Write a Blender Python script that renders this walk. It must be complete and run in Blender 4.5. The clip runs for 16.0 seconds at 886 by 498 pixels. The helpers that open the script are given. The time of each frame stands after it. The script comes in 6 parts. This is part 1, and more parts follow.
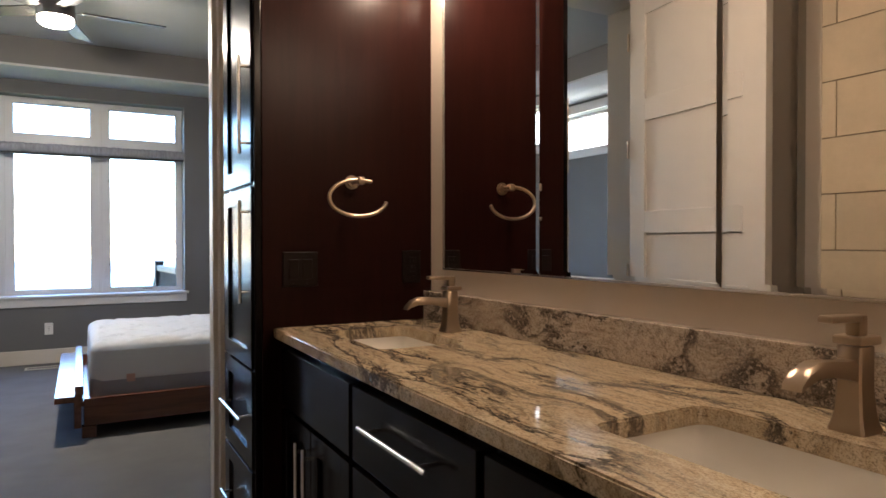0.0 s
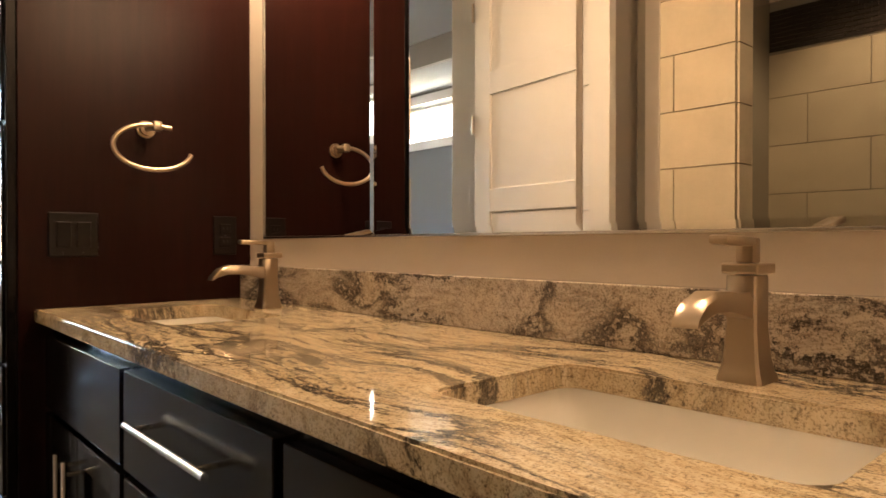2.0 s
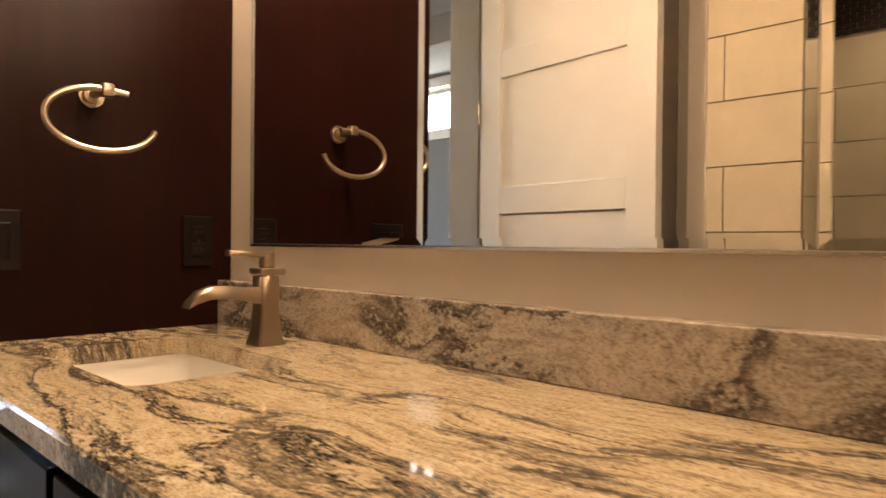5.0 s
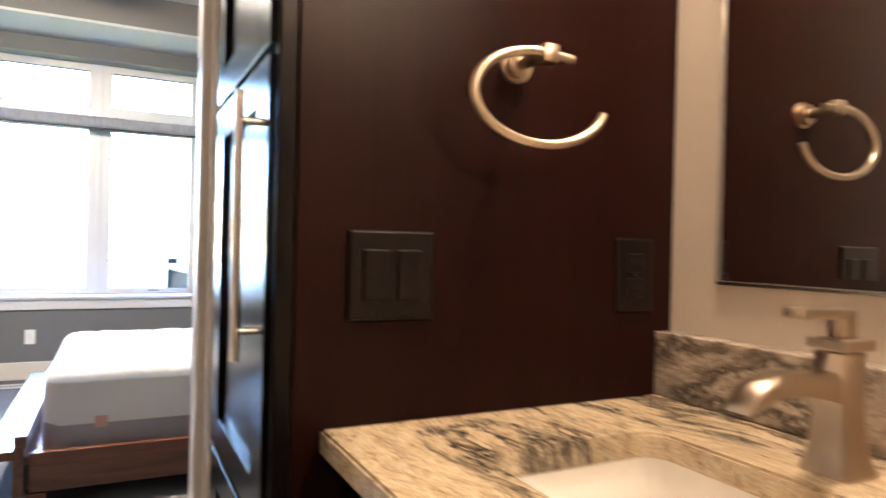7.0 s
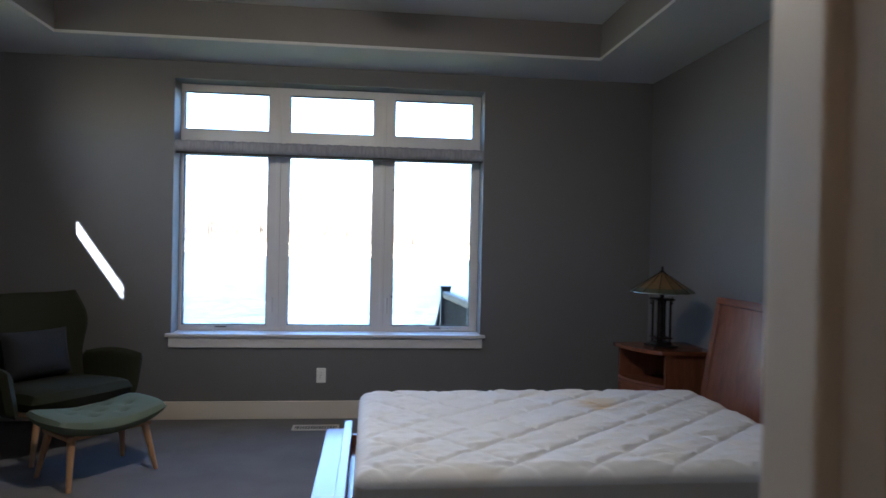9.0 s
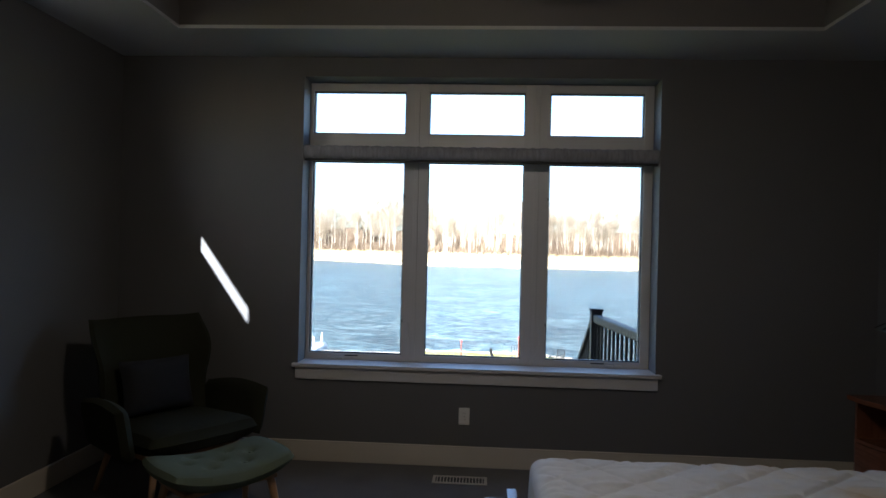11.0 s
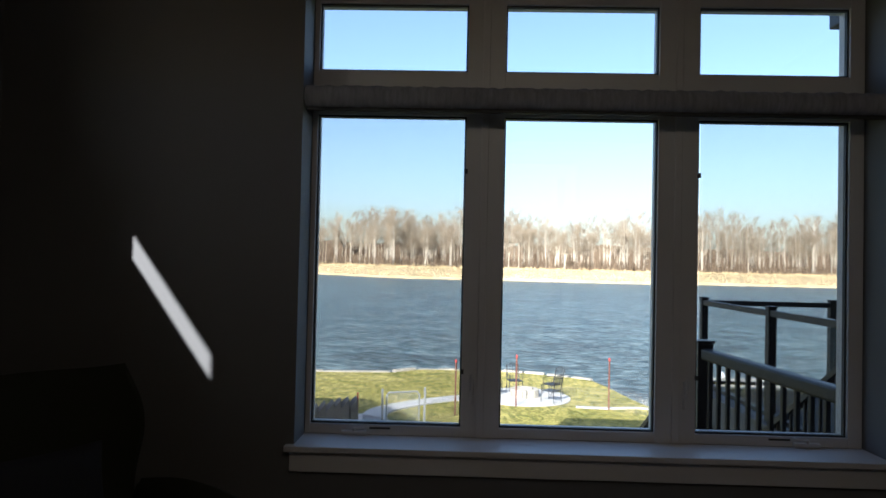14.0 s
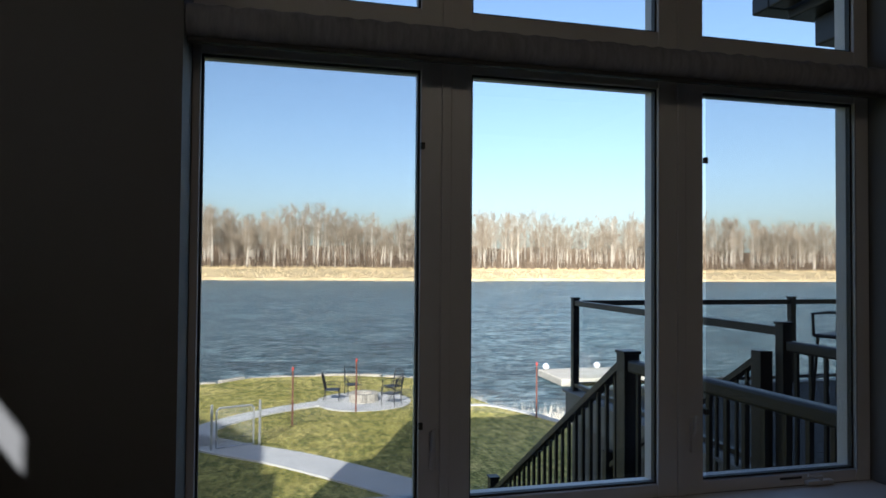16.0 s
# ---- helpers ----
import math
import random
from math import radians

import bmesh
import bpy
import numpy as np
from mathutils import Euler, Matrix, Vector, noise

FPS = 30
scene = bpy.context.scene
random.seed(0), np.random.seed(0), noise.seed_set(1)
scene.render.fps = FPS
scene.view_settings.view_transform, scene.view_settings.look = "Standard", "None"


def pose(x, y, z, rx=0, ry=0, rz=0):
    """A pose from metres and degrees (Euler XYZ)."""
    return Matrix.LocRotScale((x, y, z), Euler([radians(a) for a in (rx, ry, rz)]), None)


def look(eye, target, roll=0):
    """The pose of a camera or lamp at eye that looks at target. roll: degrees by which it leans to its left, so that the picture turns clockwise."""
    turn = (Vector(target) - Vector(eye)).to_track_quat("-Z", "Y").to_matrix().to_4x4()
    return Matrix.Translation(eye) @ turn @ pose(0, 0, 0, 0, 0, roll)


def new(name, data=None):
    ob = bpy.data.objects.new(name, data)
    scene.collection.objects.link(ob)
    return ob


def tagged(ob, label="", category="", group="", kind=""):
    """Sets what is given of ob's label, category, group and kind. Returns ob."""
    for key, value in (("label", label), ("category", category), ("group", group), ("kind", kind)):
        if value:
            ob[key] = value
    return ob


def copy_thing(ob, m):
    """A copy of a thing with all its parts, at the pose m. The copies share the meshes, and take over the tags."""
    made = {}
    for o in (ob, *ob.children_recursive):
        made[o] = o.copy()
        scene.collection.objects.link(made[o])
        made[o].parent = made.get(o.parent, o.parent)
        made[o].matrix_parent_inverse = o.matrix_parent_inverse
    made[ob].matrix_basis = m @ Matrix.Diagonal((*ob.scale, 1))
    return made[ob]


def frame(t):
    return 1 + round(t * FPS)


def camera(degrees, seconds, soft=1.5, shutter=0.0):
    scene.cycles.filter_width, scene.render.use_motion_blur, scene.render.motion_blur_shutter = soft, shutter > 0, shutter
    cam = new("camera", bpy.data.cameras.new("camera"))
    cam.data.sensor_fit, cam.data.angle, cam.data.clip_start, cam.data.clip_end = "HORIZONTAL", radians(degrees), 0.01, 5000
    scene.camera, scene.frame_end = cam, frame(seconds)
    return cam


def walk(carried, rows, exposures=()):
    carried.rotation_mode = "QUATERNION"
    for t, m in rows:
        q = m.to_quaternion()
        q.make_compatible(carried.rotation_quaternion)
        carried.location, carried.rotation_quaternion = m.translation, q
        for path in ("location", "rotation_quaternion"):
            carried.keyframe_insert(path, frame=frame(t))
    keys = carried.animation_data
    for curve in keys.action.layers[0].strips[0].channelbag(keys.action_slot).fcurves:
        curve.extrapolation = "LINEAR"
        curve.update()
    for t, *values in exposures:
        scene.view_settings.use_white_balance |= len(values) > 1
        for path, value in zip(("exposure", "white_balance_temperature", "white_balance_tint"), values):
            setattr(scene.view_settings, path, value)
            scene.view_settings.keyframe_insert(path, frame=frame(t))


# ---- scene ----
EXPOSURES = [(0, 4.9, 5200, 10), (1, 5.3, 5700, 10), (2, 5.74, 6300, 10), (3, 5.8, 6400, 10), (5.5, 5.8, 5750, 10), (6.5, 6.02, 5350, 10), (7.0, 6.32, 5250, 10), (7.5, 6.1, 5150, 10), (8.0, 5.55, 5000, 10),
             (8.5, 4.85, 5000, 10), (9, 4.1, 5000, 10), (9.5, 3.62, 5200, 10), (10, 3.2, 5300, 10), (12.5, 1.9, 5600, 10), (13, 1.65, 5600, 10), (14, 1.42, 5700, 10), (15, 1.25, 5700, 10), (16, 1.05, 5700, 10)]
VANITY_W, SHOWER_W, FAN_W = 0.88, 0.68, 0.05
WAVE = 0.6
FAN_TURN = 4.0
cam = camera(67.95, 16.0, shutter=0.4)
PATH = [
    (0, 0.652, 0.568, 1.184, -28.995, -0.731, 0.074),
    (0.5, 0.722, 0.605, 1.145, -31.316, -0.634, 0.239),
    (1, 0.759, 0.657, 1.116, -35.632, -0.559, 0.106),
    (1.5, 0.800, 0.724, 1.088, -38.705, -0.511, 0.027),
    (2, 0.851, 0.779, 1.067, -42.216, -0.422, -0.009),
    (2.5, 0.882, 0.830, 1.056, -45.501, -0.246, -0.158),
    (3, 0.919, 0.871, 1.056, -48.911, -0.218, -0.138),
    (5.5, 1.012, 1.396, 1.095, -44.184, -0.482, -0.928),
    (6, 1.029, 1.561, 1.076, -39.293, -0.177, -1.061),
    (6.5, 1.025, 1.732, 1.077, -34.403, -0.269, -1.212),
    (7, 0.967, 1.890, 1.130, -26.633, -0.240, -1.375),
    (7.5, 0.931, 2.122, 1.187, -18.654, -0.596, -1.285),
    (8, 0.901, 2.374, 1.264, -12.435, -0.707, -1.070),
    (8.5, 0.847, 2.597, 1.320, -9.001, -0.583, -1.165),
    (9, 0.756, 2.818, 1.380, -6.271, -0.498, -1.185),
    (9.5, 0.673, 3.002, 1.431, -3.137, -0.399, -1.178),
    (10, 0.566, 3.165, 1.466, -0.742, -0.387, -1.275),
    (12.5, 0.322, 4.477, 1.395, 6.380, 0.874, -1.347),
    (13, 0.162, 4.770, 1.406, 6.042, 0.913, -1.386),
    (13.5, 0.034, 5.063, 1.392, 4.049, 1.131, -1.361),
    (14, -0.077, 5.323, 1.404, 1.541, 1.205, -1.264),
    (14.5, -0.232, 5.554, 1.415, -2.585, 1.237, -1.026),
    (15, -0.307, 5.774, 1.409, -6.410, 1.350, -0.781),
    (15.5, -0.361, 5.975, 1.420, -9.905, 1.327, -0.552),
    (16, -0.472, 6.168, 1.434, -13.579, 1.364, -0.466),
]
walk(cam, [(t, pose(x, y, z, 90 + pitch, roll, yaw)) for t, x, y, z, yaw, pitch, roll in PATH], EXPOSURES)

# ---- world, sun and lamps ----
SUN_WAY = Vector((1.018, 2.43, -1.46)).normalized()
world = bpy.data.worlds.new("world")
scene.world = world
world.use_nodes = True
wn = world.node_tree
sky = wn.nodes.new("ShaderNodeTexSky")
sky.sky_type = 'NISHITA'
sky.sun_disc = False
sky.dust_density = 2.2
sky.sun_elevation = math.asin(-SUN_WAY.z)
sky.sun_rotation = math.atan2(-SUN_WAY.x, -SUN_WAY.y)
wn.links.new(sky.outputs[0], wn.nodes["Background"].inputs[0])
wn.nodes["Background"].inputs[1].default_value = 0.11


def lamp(name, kind, m, watts, colour, soft=None):
    data = bpy.data.lights.new(name, kind)
    data.energy, data.color = watts, colour
    if soft is not None:
        data.shadow_soft_size = soft
    ob = new(name, data)
    ob.matrix_world = m
    return ob


sun = lamp("sun", 'SUN', look((0, 0, 20), Vector((0, 0, 20)) + SUN_WAY), 5.0, (1.0, 0.94, 0.84))
sun.data.angle = radians(0.5)
WARM = (1.0, 0.66, 0.38)
for vy, share in ((2.40, 1.0), (1.12, 0.5)):
    lamp("vanity_lamp", 'POINT', pose(1.63, vy, 2.16), VANITY_W * share, WARM, 0.05)
shower_lamp = lamp("shower_lamp", 'SPOT', look((-0.65, 1.6, 2.69), (-0.65, 1.6, 0)), SHOWER_W, WARM, 0.05)
shower_lamp.data.spot_size, shower_lamp.data.spot_blend = radians(120), 0.6
lamp("fan_lamp", 'POINT', pose(0.53, 5.66, 2.650), FAN_W, (1.0, 0.72, 0.45), 0.02)

# ---- materials ----


def nodes_of(name, rough=0.5, metal=0.0, spec=0.5):
    m = bpy.data.materials.new(name)
    m.use_nodes = True
    b = m.node_tree.nodes["Principled BSDF"]
    b.inputs["Roughness"].default_value = rough
    b.inputs["Metallic"].default_value = metal
    b.inputs["Specular IOR Level"].default_value = spec
    return m, m.node_tree, b


def coords(nt, stretch=(1, 1, 1), turn=(0, 0, 0)):
    tc = nt.nodes.new("ShaderNodeTexCoord")
    mp = nt.nodes.new("ShaderNodeMapping")
    mp.inputs["Scale"].default_value = stretch
    mp.inputs["Rotation"].default_value = turn
    nt.links.new(tc.outputs["Object"], mp.inputs[0])
    return mp.outputs[0]


def noise_tex(nt, vec, scale, detail=4.0, rough=0.55, warp=0.0):
    n = nt.nodes.new("ShaderNodeTexNoise")
    n.inputs["Scale"].default_value = scale
    n.inputs["Detail"].default_value = detail
    n.inputs["Roughness"].default_value = rough
    n.inputs["Distortion"].default_value = warp
    nt.links.new(vec, n.inputs["Vector"])
    return n.outputs[0]


def ramp(nt, fac, stops):
    r = nt.nodes.new("ShaderNodeValToRGB")
    e = r.color_ramp.elements
    while len(e) < len(stops):
        e.new(0.5)
    for el, (p, c) in zip(e, stops):
        el.position, el.color = p, (*c, 1)
    nt.links.new(fac, r.inputs[0])
    return r.outputs[0]


def blend(nt, fac, a, b, how='MIX'):
    n = nt.nodes.new("ShaderNodeMix")
    n.data_type, n.blend_type = 'RGBA', how
    for sock, v in ((n.inputs[0], fac), (n.inputs[6], a), (n.inputs[7], b)):
        if isinstance(v, (int, float)):
            sock.default_value = v
        elif isinstance(v, tuple):
            sock.default_value = (*v, 1)
        else:
            nt.links.new(v, sock)
    return n.outputs[2]


def bump(nt, b, height, strength=0.2, dist=0.002):
    n = nt.nodes.new("ShaderNodeBump")
    n.inputs["Strength"].default_value = strength
    n.inputs["Distance"].default_value = dist
    nt.links.new(height, n.inputs["Height"])
    nt.links.new(n.outputs[0], b.inputs["Normal"])


def plain(name, colour, rough=0.5, metal=0.0, vary=0.12, grain=60.0, relief=0.15, spec=0.5, stretch=(1, 1, 1), blotch=2.5):
    """A surface of one colour with a fine grain and broad wear."""
    m, nt, b = nodes_of(name, rough, metal, spec)
    v = coords(nt, stretch)
    fine, broad = noise_tex(nt, v, grain, 3), noise_tex(nt, v, blotch, 4)
    lo = tuple(c * (1 - vary) for c in colour)
    hi = tuple(min(1, c * (1 + vary)) for c in colour)
    c1 = ramp(nt, broad, [(0.3, lo), (0.7, hi)])
    c2 = blend(nt, 0.25, c1, ramp(nt, fine, [(0.3, lo), (0.7, hi)]))
    nt.links.new(c2, b.inputs["Base Color"])
    rr = nt.nodes.new("ShaderNodeMapRange")
    rr.inputs["To Min"].default_value, rr.inputs["To Max"].default_value = max(0.02, rough * 0.85), min(1, rough * 1.15)
    nt.links.new(broad, rr.inputs[0])
    nt.links.new(rr.outputs[0], b.inputs["Roughness"])
    bump(nt, b, fine, relief)
    return m


def wood(name, dark, light, rough=0.35, along=0, scale=1.0, coat=0.0, spec=0.5):
    m, nt, b = nodes_of(name, rough, spec=spec)
    st = [9.0, 9.0, 9.0]
    st[along] = 0.6
    v = coords(nt, tuple(s * scale for s in st))
    g = noise_tex(nt, v, 2.2, 6, 0.6, 1.2)
    f = noise_tex(nt, v, 14.0, 4, 0.7)
    c = ramp(nt, g, [(0.28, dark), (0.5, tuple((a + d) / 2 for a, d in zip(dark, light))), (0.75, light)])
    nt.links.new(blend(nt, 0.3, c, ramp(nt, f, [(0.35, dark), (0.7, light)])), b.inputs["Base Color"])
    b.inputs["Coat Weight"].default_value = coat
    b.inputs["Coat Roughness"].default_value = 0.12
    bump(nt, b, f, 0.12, 0.001)
    return m


def math_node(nt, how, a, b, c=0.0):
    n = nt.nodes.new("ShaderNodeMath")
    n.operation = how
    for sock, v in zip(n.inputs, (a, b, c)):
        if isinstance(v, (int, float)):
            sock.default_value = v
        else:
            nt.links.new(v, sock)
    return n.outputs[0]


def stone_flow(nt, amount, scale):
    """Coordinates bent by a slow swirl, so that the layers of the stone sweep in curves."""
    v = coords(nt)
    n = nt.nodes.new("ShaderNodeTexNoise")
    n.inputs["Scale"].default_value = scale
    n.inputs["Detail"].default_value = 2.0
    nt.links.new(v, n.inputs["Vector"])
    m = nt.nodes.new("ShaderNodeVectorMath")
    m.operation = 'MULTIPLY_ADD'
    m.inputs[1].default_value = (amount, amount, amount)
    nt.links.new(n.outputs["Color"], m.inputs[0])
    nt.links.new(v, m.inputs[2])
    return m.outputs[0]


def layered(nt, flow, stretch, detail, rough):
    mp = nt.nodes.new("ShaderNodeMapping")
    mp.inputs["Scale"].default_value = stretch
    nt.links.new(flow, mp.inputs[0])
    return noise_tex(nt, mp.outputs[0], 1.0, detail, rough)


def granite(name, across, blotchy=False):
    """Cream stone with fine brown streaks and sweeping dark veins; across: how the layers lie along x, y and z."""
    m, nt, b = nodes_of(name, 0.07)
    flow = stone_flow(nt, 0.30 if not blotchy else 0.22, 1.9 if not blotchy else 3.2)
    fine = layered(nt, flow, tuple(85 * k for k in across), 7, 0.8)
    mid = layered(nt, flow, tuple(15 * k for k in across), 6, 0.66)
    big = layered(nt, flow, tuple(5.5 * k for k in across), 3, 0.55)
    speck = noise_tex(nt, coords(nt), 95.0, 5, 0.75)
    crumb = noise_tex(nt, coords(nt), 330.0, 2, 0.6)
    if blotchy:
        base = ramp(nt, fine, [(0.26, (0.20, 0.16, 0.12)), (0.40, (0.42, 0.35, 0.28)), (0.52, (0.58, 0.51, 0.43)), (0.70, (0.68, 0.62, 0.54))])
    else:
        base = ramp(nt, fine, [(0.27, (0.11, 0.075, 0.045)), (0.37, (0.34, 0.25, 0.145)), (0.46, (0.54, 0.435, 0.28)), (0.66, (0.67, 0.57, 0.41))])
    base = blend(nt, 0.7, base, ramp(nt, crumb, [(0.34, (0.30, 0.25, 0.20)), (0.50, (1, 1, 1))]), 'MULTIPLY')
    base = blend(nt, 0.75, base, ramp(nt, speck, [(0.33, (0.12, 0.09, 0.07)), (0.42, (1, 1, 1))]), 'MULTIPLY')
    dark = ramp(nt, speck, [(0.44, (0.010, 0.009, 0.009)), (0.54, (0.045, 0.036, 0.030)), (0.62, (0.26, 0.20, 0.14))])
    swerve = 0.45 if blotchy else 0.20
    ragged = math_node(nt, 'MULTIPLY_ADD', math_node(nt, 'SUBTRACT', speck, 0.5), swerve, mid)
    slow = math_node(nt, 'MULTIPLY_ADD', math_node(nt, 'SUBTRACT', mid, 0.5), 0.30, big)
    slow = math_node(nt, 'MULTIPLY_ADD', math_node(nt, 'SUBTRACT', fine, 0.5), 0.16, slow)
    slow = math_node(nt, 'MULTIPLY_ADD', math_node(nt, 'SUBTRACT', speck, 0.5), 0.22 if blotchy else 0.08, slow)
    from_vein = math_node(nt, 'ABSOLUTE', math_node(nt, 'SUBTRACT', slow, 0.52), 0.0)
    vein = ramp(nt, from_vein, [(0.006, (0.85, 0.85, 0.85)), (0.042 if blotchy else 0.024, (0, 0, 0))])
    halo = ramp(nt, from_vein, [(0.02, (0.75, 0.75, 0.75)), (0.10, (0.22, 0.22, 0.22)), (0.2, (0.12, 0.12, 0.12))])
    thread = ramp(nt, math_node(nt, 'ABSOLUTE', math_node(nt, 'SUBTRACT', ragged, 0.5), 0.0), [(0.006, (0.9, 0.9, 0.9)), (0.028, (0, 0, 0))])
    c = blend(nt, math_node(nt, 'MULTIPLY', thread, halo), base, dark)
    c = blend(nt, vein, c, dark)
    nt.links.new(c, b.inputs["Base Color"])
    return m


def glass(name, tint=(1, 1, 1), mix=0.06):
    m = bpy.data.materials.new(name)
    m.use_nodes = True
    nt = m.node_tree
    nt.nodes.remove(nt.nodes["Principled BSDF"])
    tr, gl, mx = (nt.nodes.new("ShaderNodeBsdf" + k) for k in ("Transparent", "Glossy", "Transparent"))
    tr.inputs[0].default_value = (*tint, 1)
    gl.inputs["Roughness"].default_value = 0.02
    ms = nt.nodes.new("ShaderNodeMixShader")
    ms.inputs[0].default_value = mix
    nt.links.new(tr.outputs[0], ms.inputs[1])
    nt.links.new(gl.outputs[0], ms.inputs[2])
    nt.links.new(ms.outputs[0], nt.nodes["Material Output"].inputs[0])
    return m


def mesh_screen(name, cover, colour):
    m = bpy.data.materials.new(name)
    m.use_nodes = True
    nt = m.node_tree
    b = nt.nodes["Principled BSDF"]
    b.inputs["Base Color"].default_value = (*colour, 1)
    b.inputs["Roughness"].default_value = 0.7
    tr = nt.nodes.new("ShaderNodeBsdfTransparent")
    ms = nt.nodes.new("ShaderNodeMixShader")
    ms.inputs[0].default_value = cover
    nt.links.new(tr.outputs[0], ms.inputs[1])
    nt.links.new(b.outputs[0], ms.inputs[2])
    nt.links.new(ms.outputs[0], nt.nodes["Material Output"].inputs[0])
    return m


def glow(name, colour, strength):
    m, nt, b = nodes_of(name)
    b.inputs["Base Color"].default_value = (*colour, 1)
    b.inputs["Emission Color"].default_value = (*colour, 1)
    b.inputs["Emission Strength"].default_value = strength
    return m


def random_tint(m, amount=0.25):
    """Each piece a little lighter or darker."""
    nt = m.node_tree
    b = nt.nodes["Principled BSDF"]
    old = b.inputs["Base Color"].links[0].from_socket
    oi = nt.nodes.new("ShaderNodeObjectInfo")
    mr = nt.nodes.new("ShaderNodeMapRange")
    mr.inputs["To Min"].default_value, mr.inputs["To Max"].default_value = 1 - amount, 1 + amount * 0.3
    nt.links.new(oi.outputs["Random"], mr.inputs[0])
    hs = nt.nodes.new("ShaderNodeHueSaturation")
    nt.links.new(mr.outputs[0], hs.inputs["Value"])
    nt.links.new(old, hs.inputs["Color"])
    nt.links.new(hs.outputs[0], b.inputs["Base Color"])
    return m


M_BATHWALL = plain("bath_paint", (0.56, 0.49, 0.41), 0.6, vary=0.04, grain=220, relief=0.08)
M_BEDWALL = plain("grey_paint", (0.130, 0.129, 0.132), 0.65, vary=0.04, grain=220, relief=0.1)
M_TRAYBAND = plain("tray_paint", (0.145, 0.135, 0.13), 0.65, vary=0.04, grain=220, relief=0.1)
M_CEIL = plain("ceiling_paint", (0.46, 0.46, 0.46), 0.75, vary=0.03, grain=150, relief=0.25)
M_WHITE = plain("white_trim", (0.58, 0.53, 0.46), 0.38, vary=0.03, grain=90, relief=0.04)
M_DOOR = plain("door_paint", (0.66, 0.63, 0.59), 0.4, vary=0.03, grain=90, relief=0.04)
M_WINFRAME = plain("window_frame_white", (0.56, 0.55, 0.55), 0.4, vary=0.03, relief=0.03)
M_ESPRESSO = wood("espresso_panel", (0.0088, 0.0025, 0.0019), (0.0185, 0.0051, 0.0038), 0.30, 2, 1.0, 0.0, 0.11)
M_CABDOOR = wood("espresso_door", (0.0035, 0.0028, 0.0028), (0.007, 0.0055, 0.0052), 0.20, 2, 1.0, 0.0, 0.13)
M_TOEKICK = plain("toe_kick", (0.01, 0.009, 0.008), 0.6)
M_GRANITE = granite("granite", (1.0, 0.21, 0.17))
M_SPLASH = granite("granite_splash", (0.3, 0.42, 1.0), True)
M_PORCELAIN = plain("porcelain", (0.82, 0.80, 0.75), 0.08, vary=0.01, relief=0.0)
M_NICKEL = plain("brushed_nickel", (0.50, 0.41, 0.31), 0.33, 1.0, vary=0.05, grain=300, relief=0.05)
M_STEEL = plain("bar_pull_steel", (0.6, 0.58, 0.55), 0.25, 1.0, vary=0.04, grain=300, relief=0.04)
M_BRONZE = plain("dark_plate", (0.007, 0.004, 0.0035), 0.28, vary=0.1, spec=0.28)
M_MIRROR = nodes_of("mirror", 0.0, 1.0)[0]
M_MIRROR.node_tree.nodes["Principled BSDF"].inputs["Base Color"].default_value = (0.86, 0.87, 0.86, 1)
M_TILE = random_tint(plain("stone_tile", (0.60, 0.51, 0.37), 0.7, spec=0.25, vary=0.08, grain=40, relief=0.06, blotch=6), 0.08)
M_GROUT = plain("grout", (0.30, 0.26, 0.20), 0.85)
M_MOSAIC = random_tint(plain("mosaic_tile", (0.035, 0.028, 0.024), 0.2, vary=0.3), 0.5)
M_BATHFLOOR = plain("bath_floor_tile", (0.35, 0.30, 0.25), 0.4)
M_GLASS = glass("clear_glass", (0.98, 0.99, 0.99), 0.04)
M_SHOWERGLASS = glass("shower_glass", (0.97, 0.98, 0.97), 0.0003)
M_PANE = glass("window_glass", (0.97, 0.98, 0.98), 0.03)
M_SCREEN = mesh_screen("insect_screen", 0.19, (0.035, 0.035, 0.037))
M_CARPET = plain("carpet", (0.150, 0.146, 0.146), 0.95, vary=0.14, grain=420, relief=0.9, spec=0.1, blotch=3.5)
M_CHERRY = wood("cherry_wood", (0.07, 0.022, 0.011), (0.19, 0.068, 0.032), 0.22, 1, 0.8, 0.3)
M_CHERRYX = wood("cherry_wood_long", (0.07, 0.022, 0.011), (0.18, 0.064, 0.030), 0.22, 0, 0.8, 0.3)
M_CHERRYZ = wood("cherry_wood_upright", (0.075, 0.025, 0.013), (0.20, 0.076, 0.037), 0.22, 2, 0.8, 0.3)
M_MATTRESS = plain("mattress_ticking", (0.58, 0.60, 0.65), 0.85, vary=0.05, grain=130, relief=0.35, spec=0.2)
nt = M_MATTRESS.node_tree
tc = nt.nodes.new("ShaderNodeTexCoord")
vm = nt.nodes.new("ShaderNodeVectorMath")
vm.operation = 'DISTANCE'
vm.inputs[1].default_value = (0.26, 0.30, 0.32)
nt.links.new(tc.outputs["Object"], vm.inputs[0])
ad = nt.nodes.new("ShaderNodeMath")
ad.operation = 'MULTIPLY_ADD'
ad.inputs[1].default_value = 0.16
nt.links.new(noise_tex(nt, tc.outputs["Object"], 14, 4), ad.inputs[0])
nt.links.new(vm.outputs["Value"], ad.inputs[2])
stain = ramp(nt, ad.outputs[0], [(0.10, (0.75, 0.75, 0.75)), (0.19, (0.25, 0.25, 0.25)), (0.24, (0, 0, 0))])
faint = ramp(nt, noise_tex(nt, tc.outputs["Object"], 2.3, 5), [(0.56, (0, 0, 0)), (0.75, (0.35, 0.35, 0.35))])
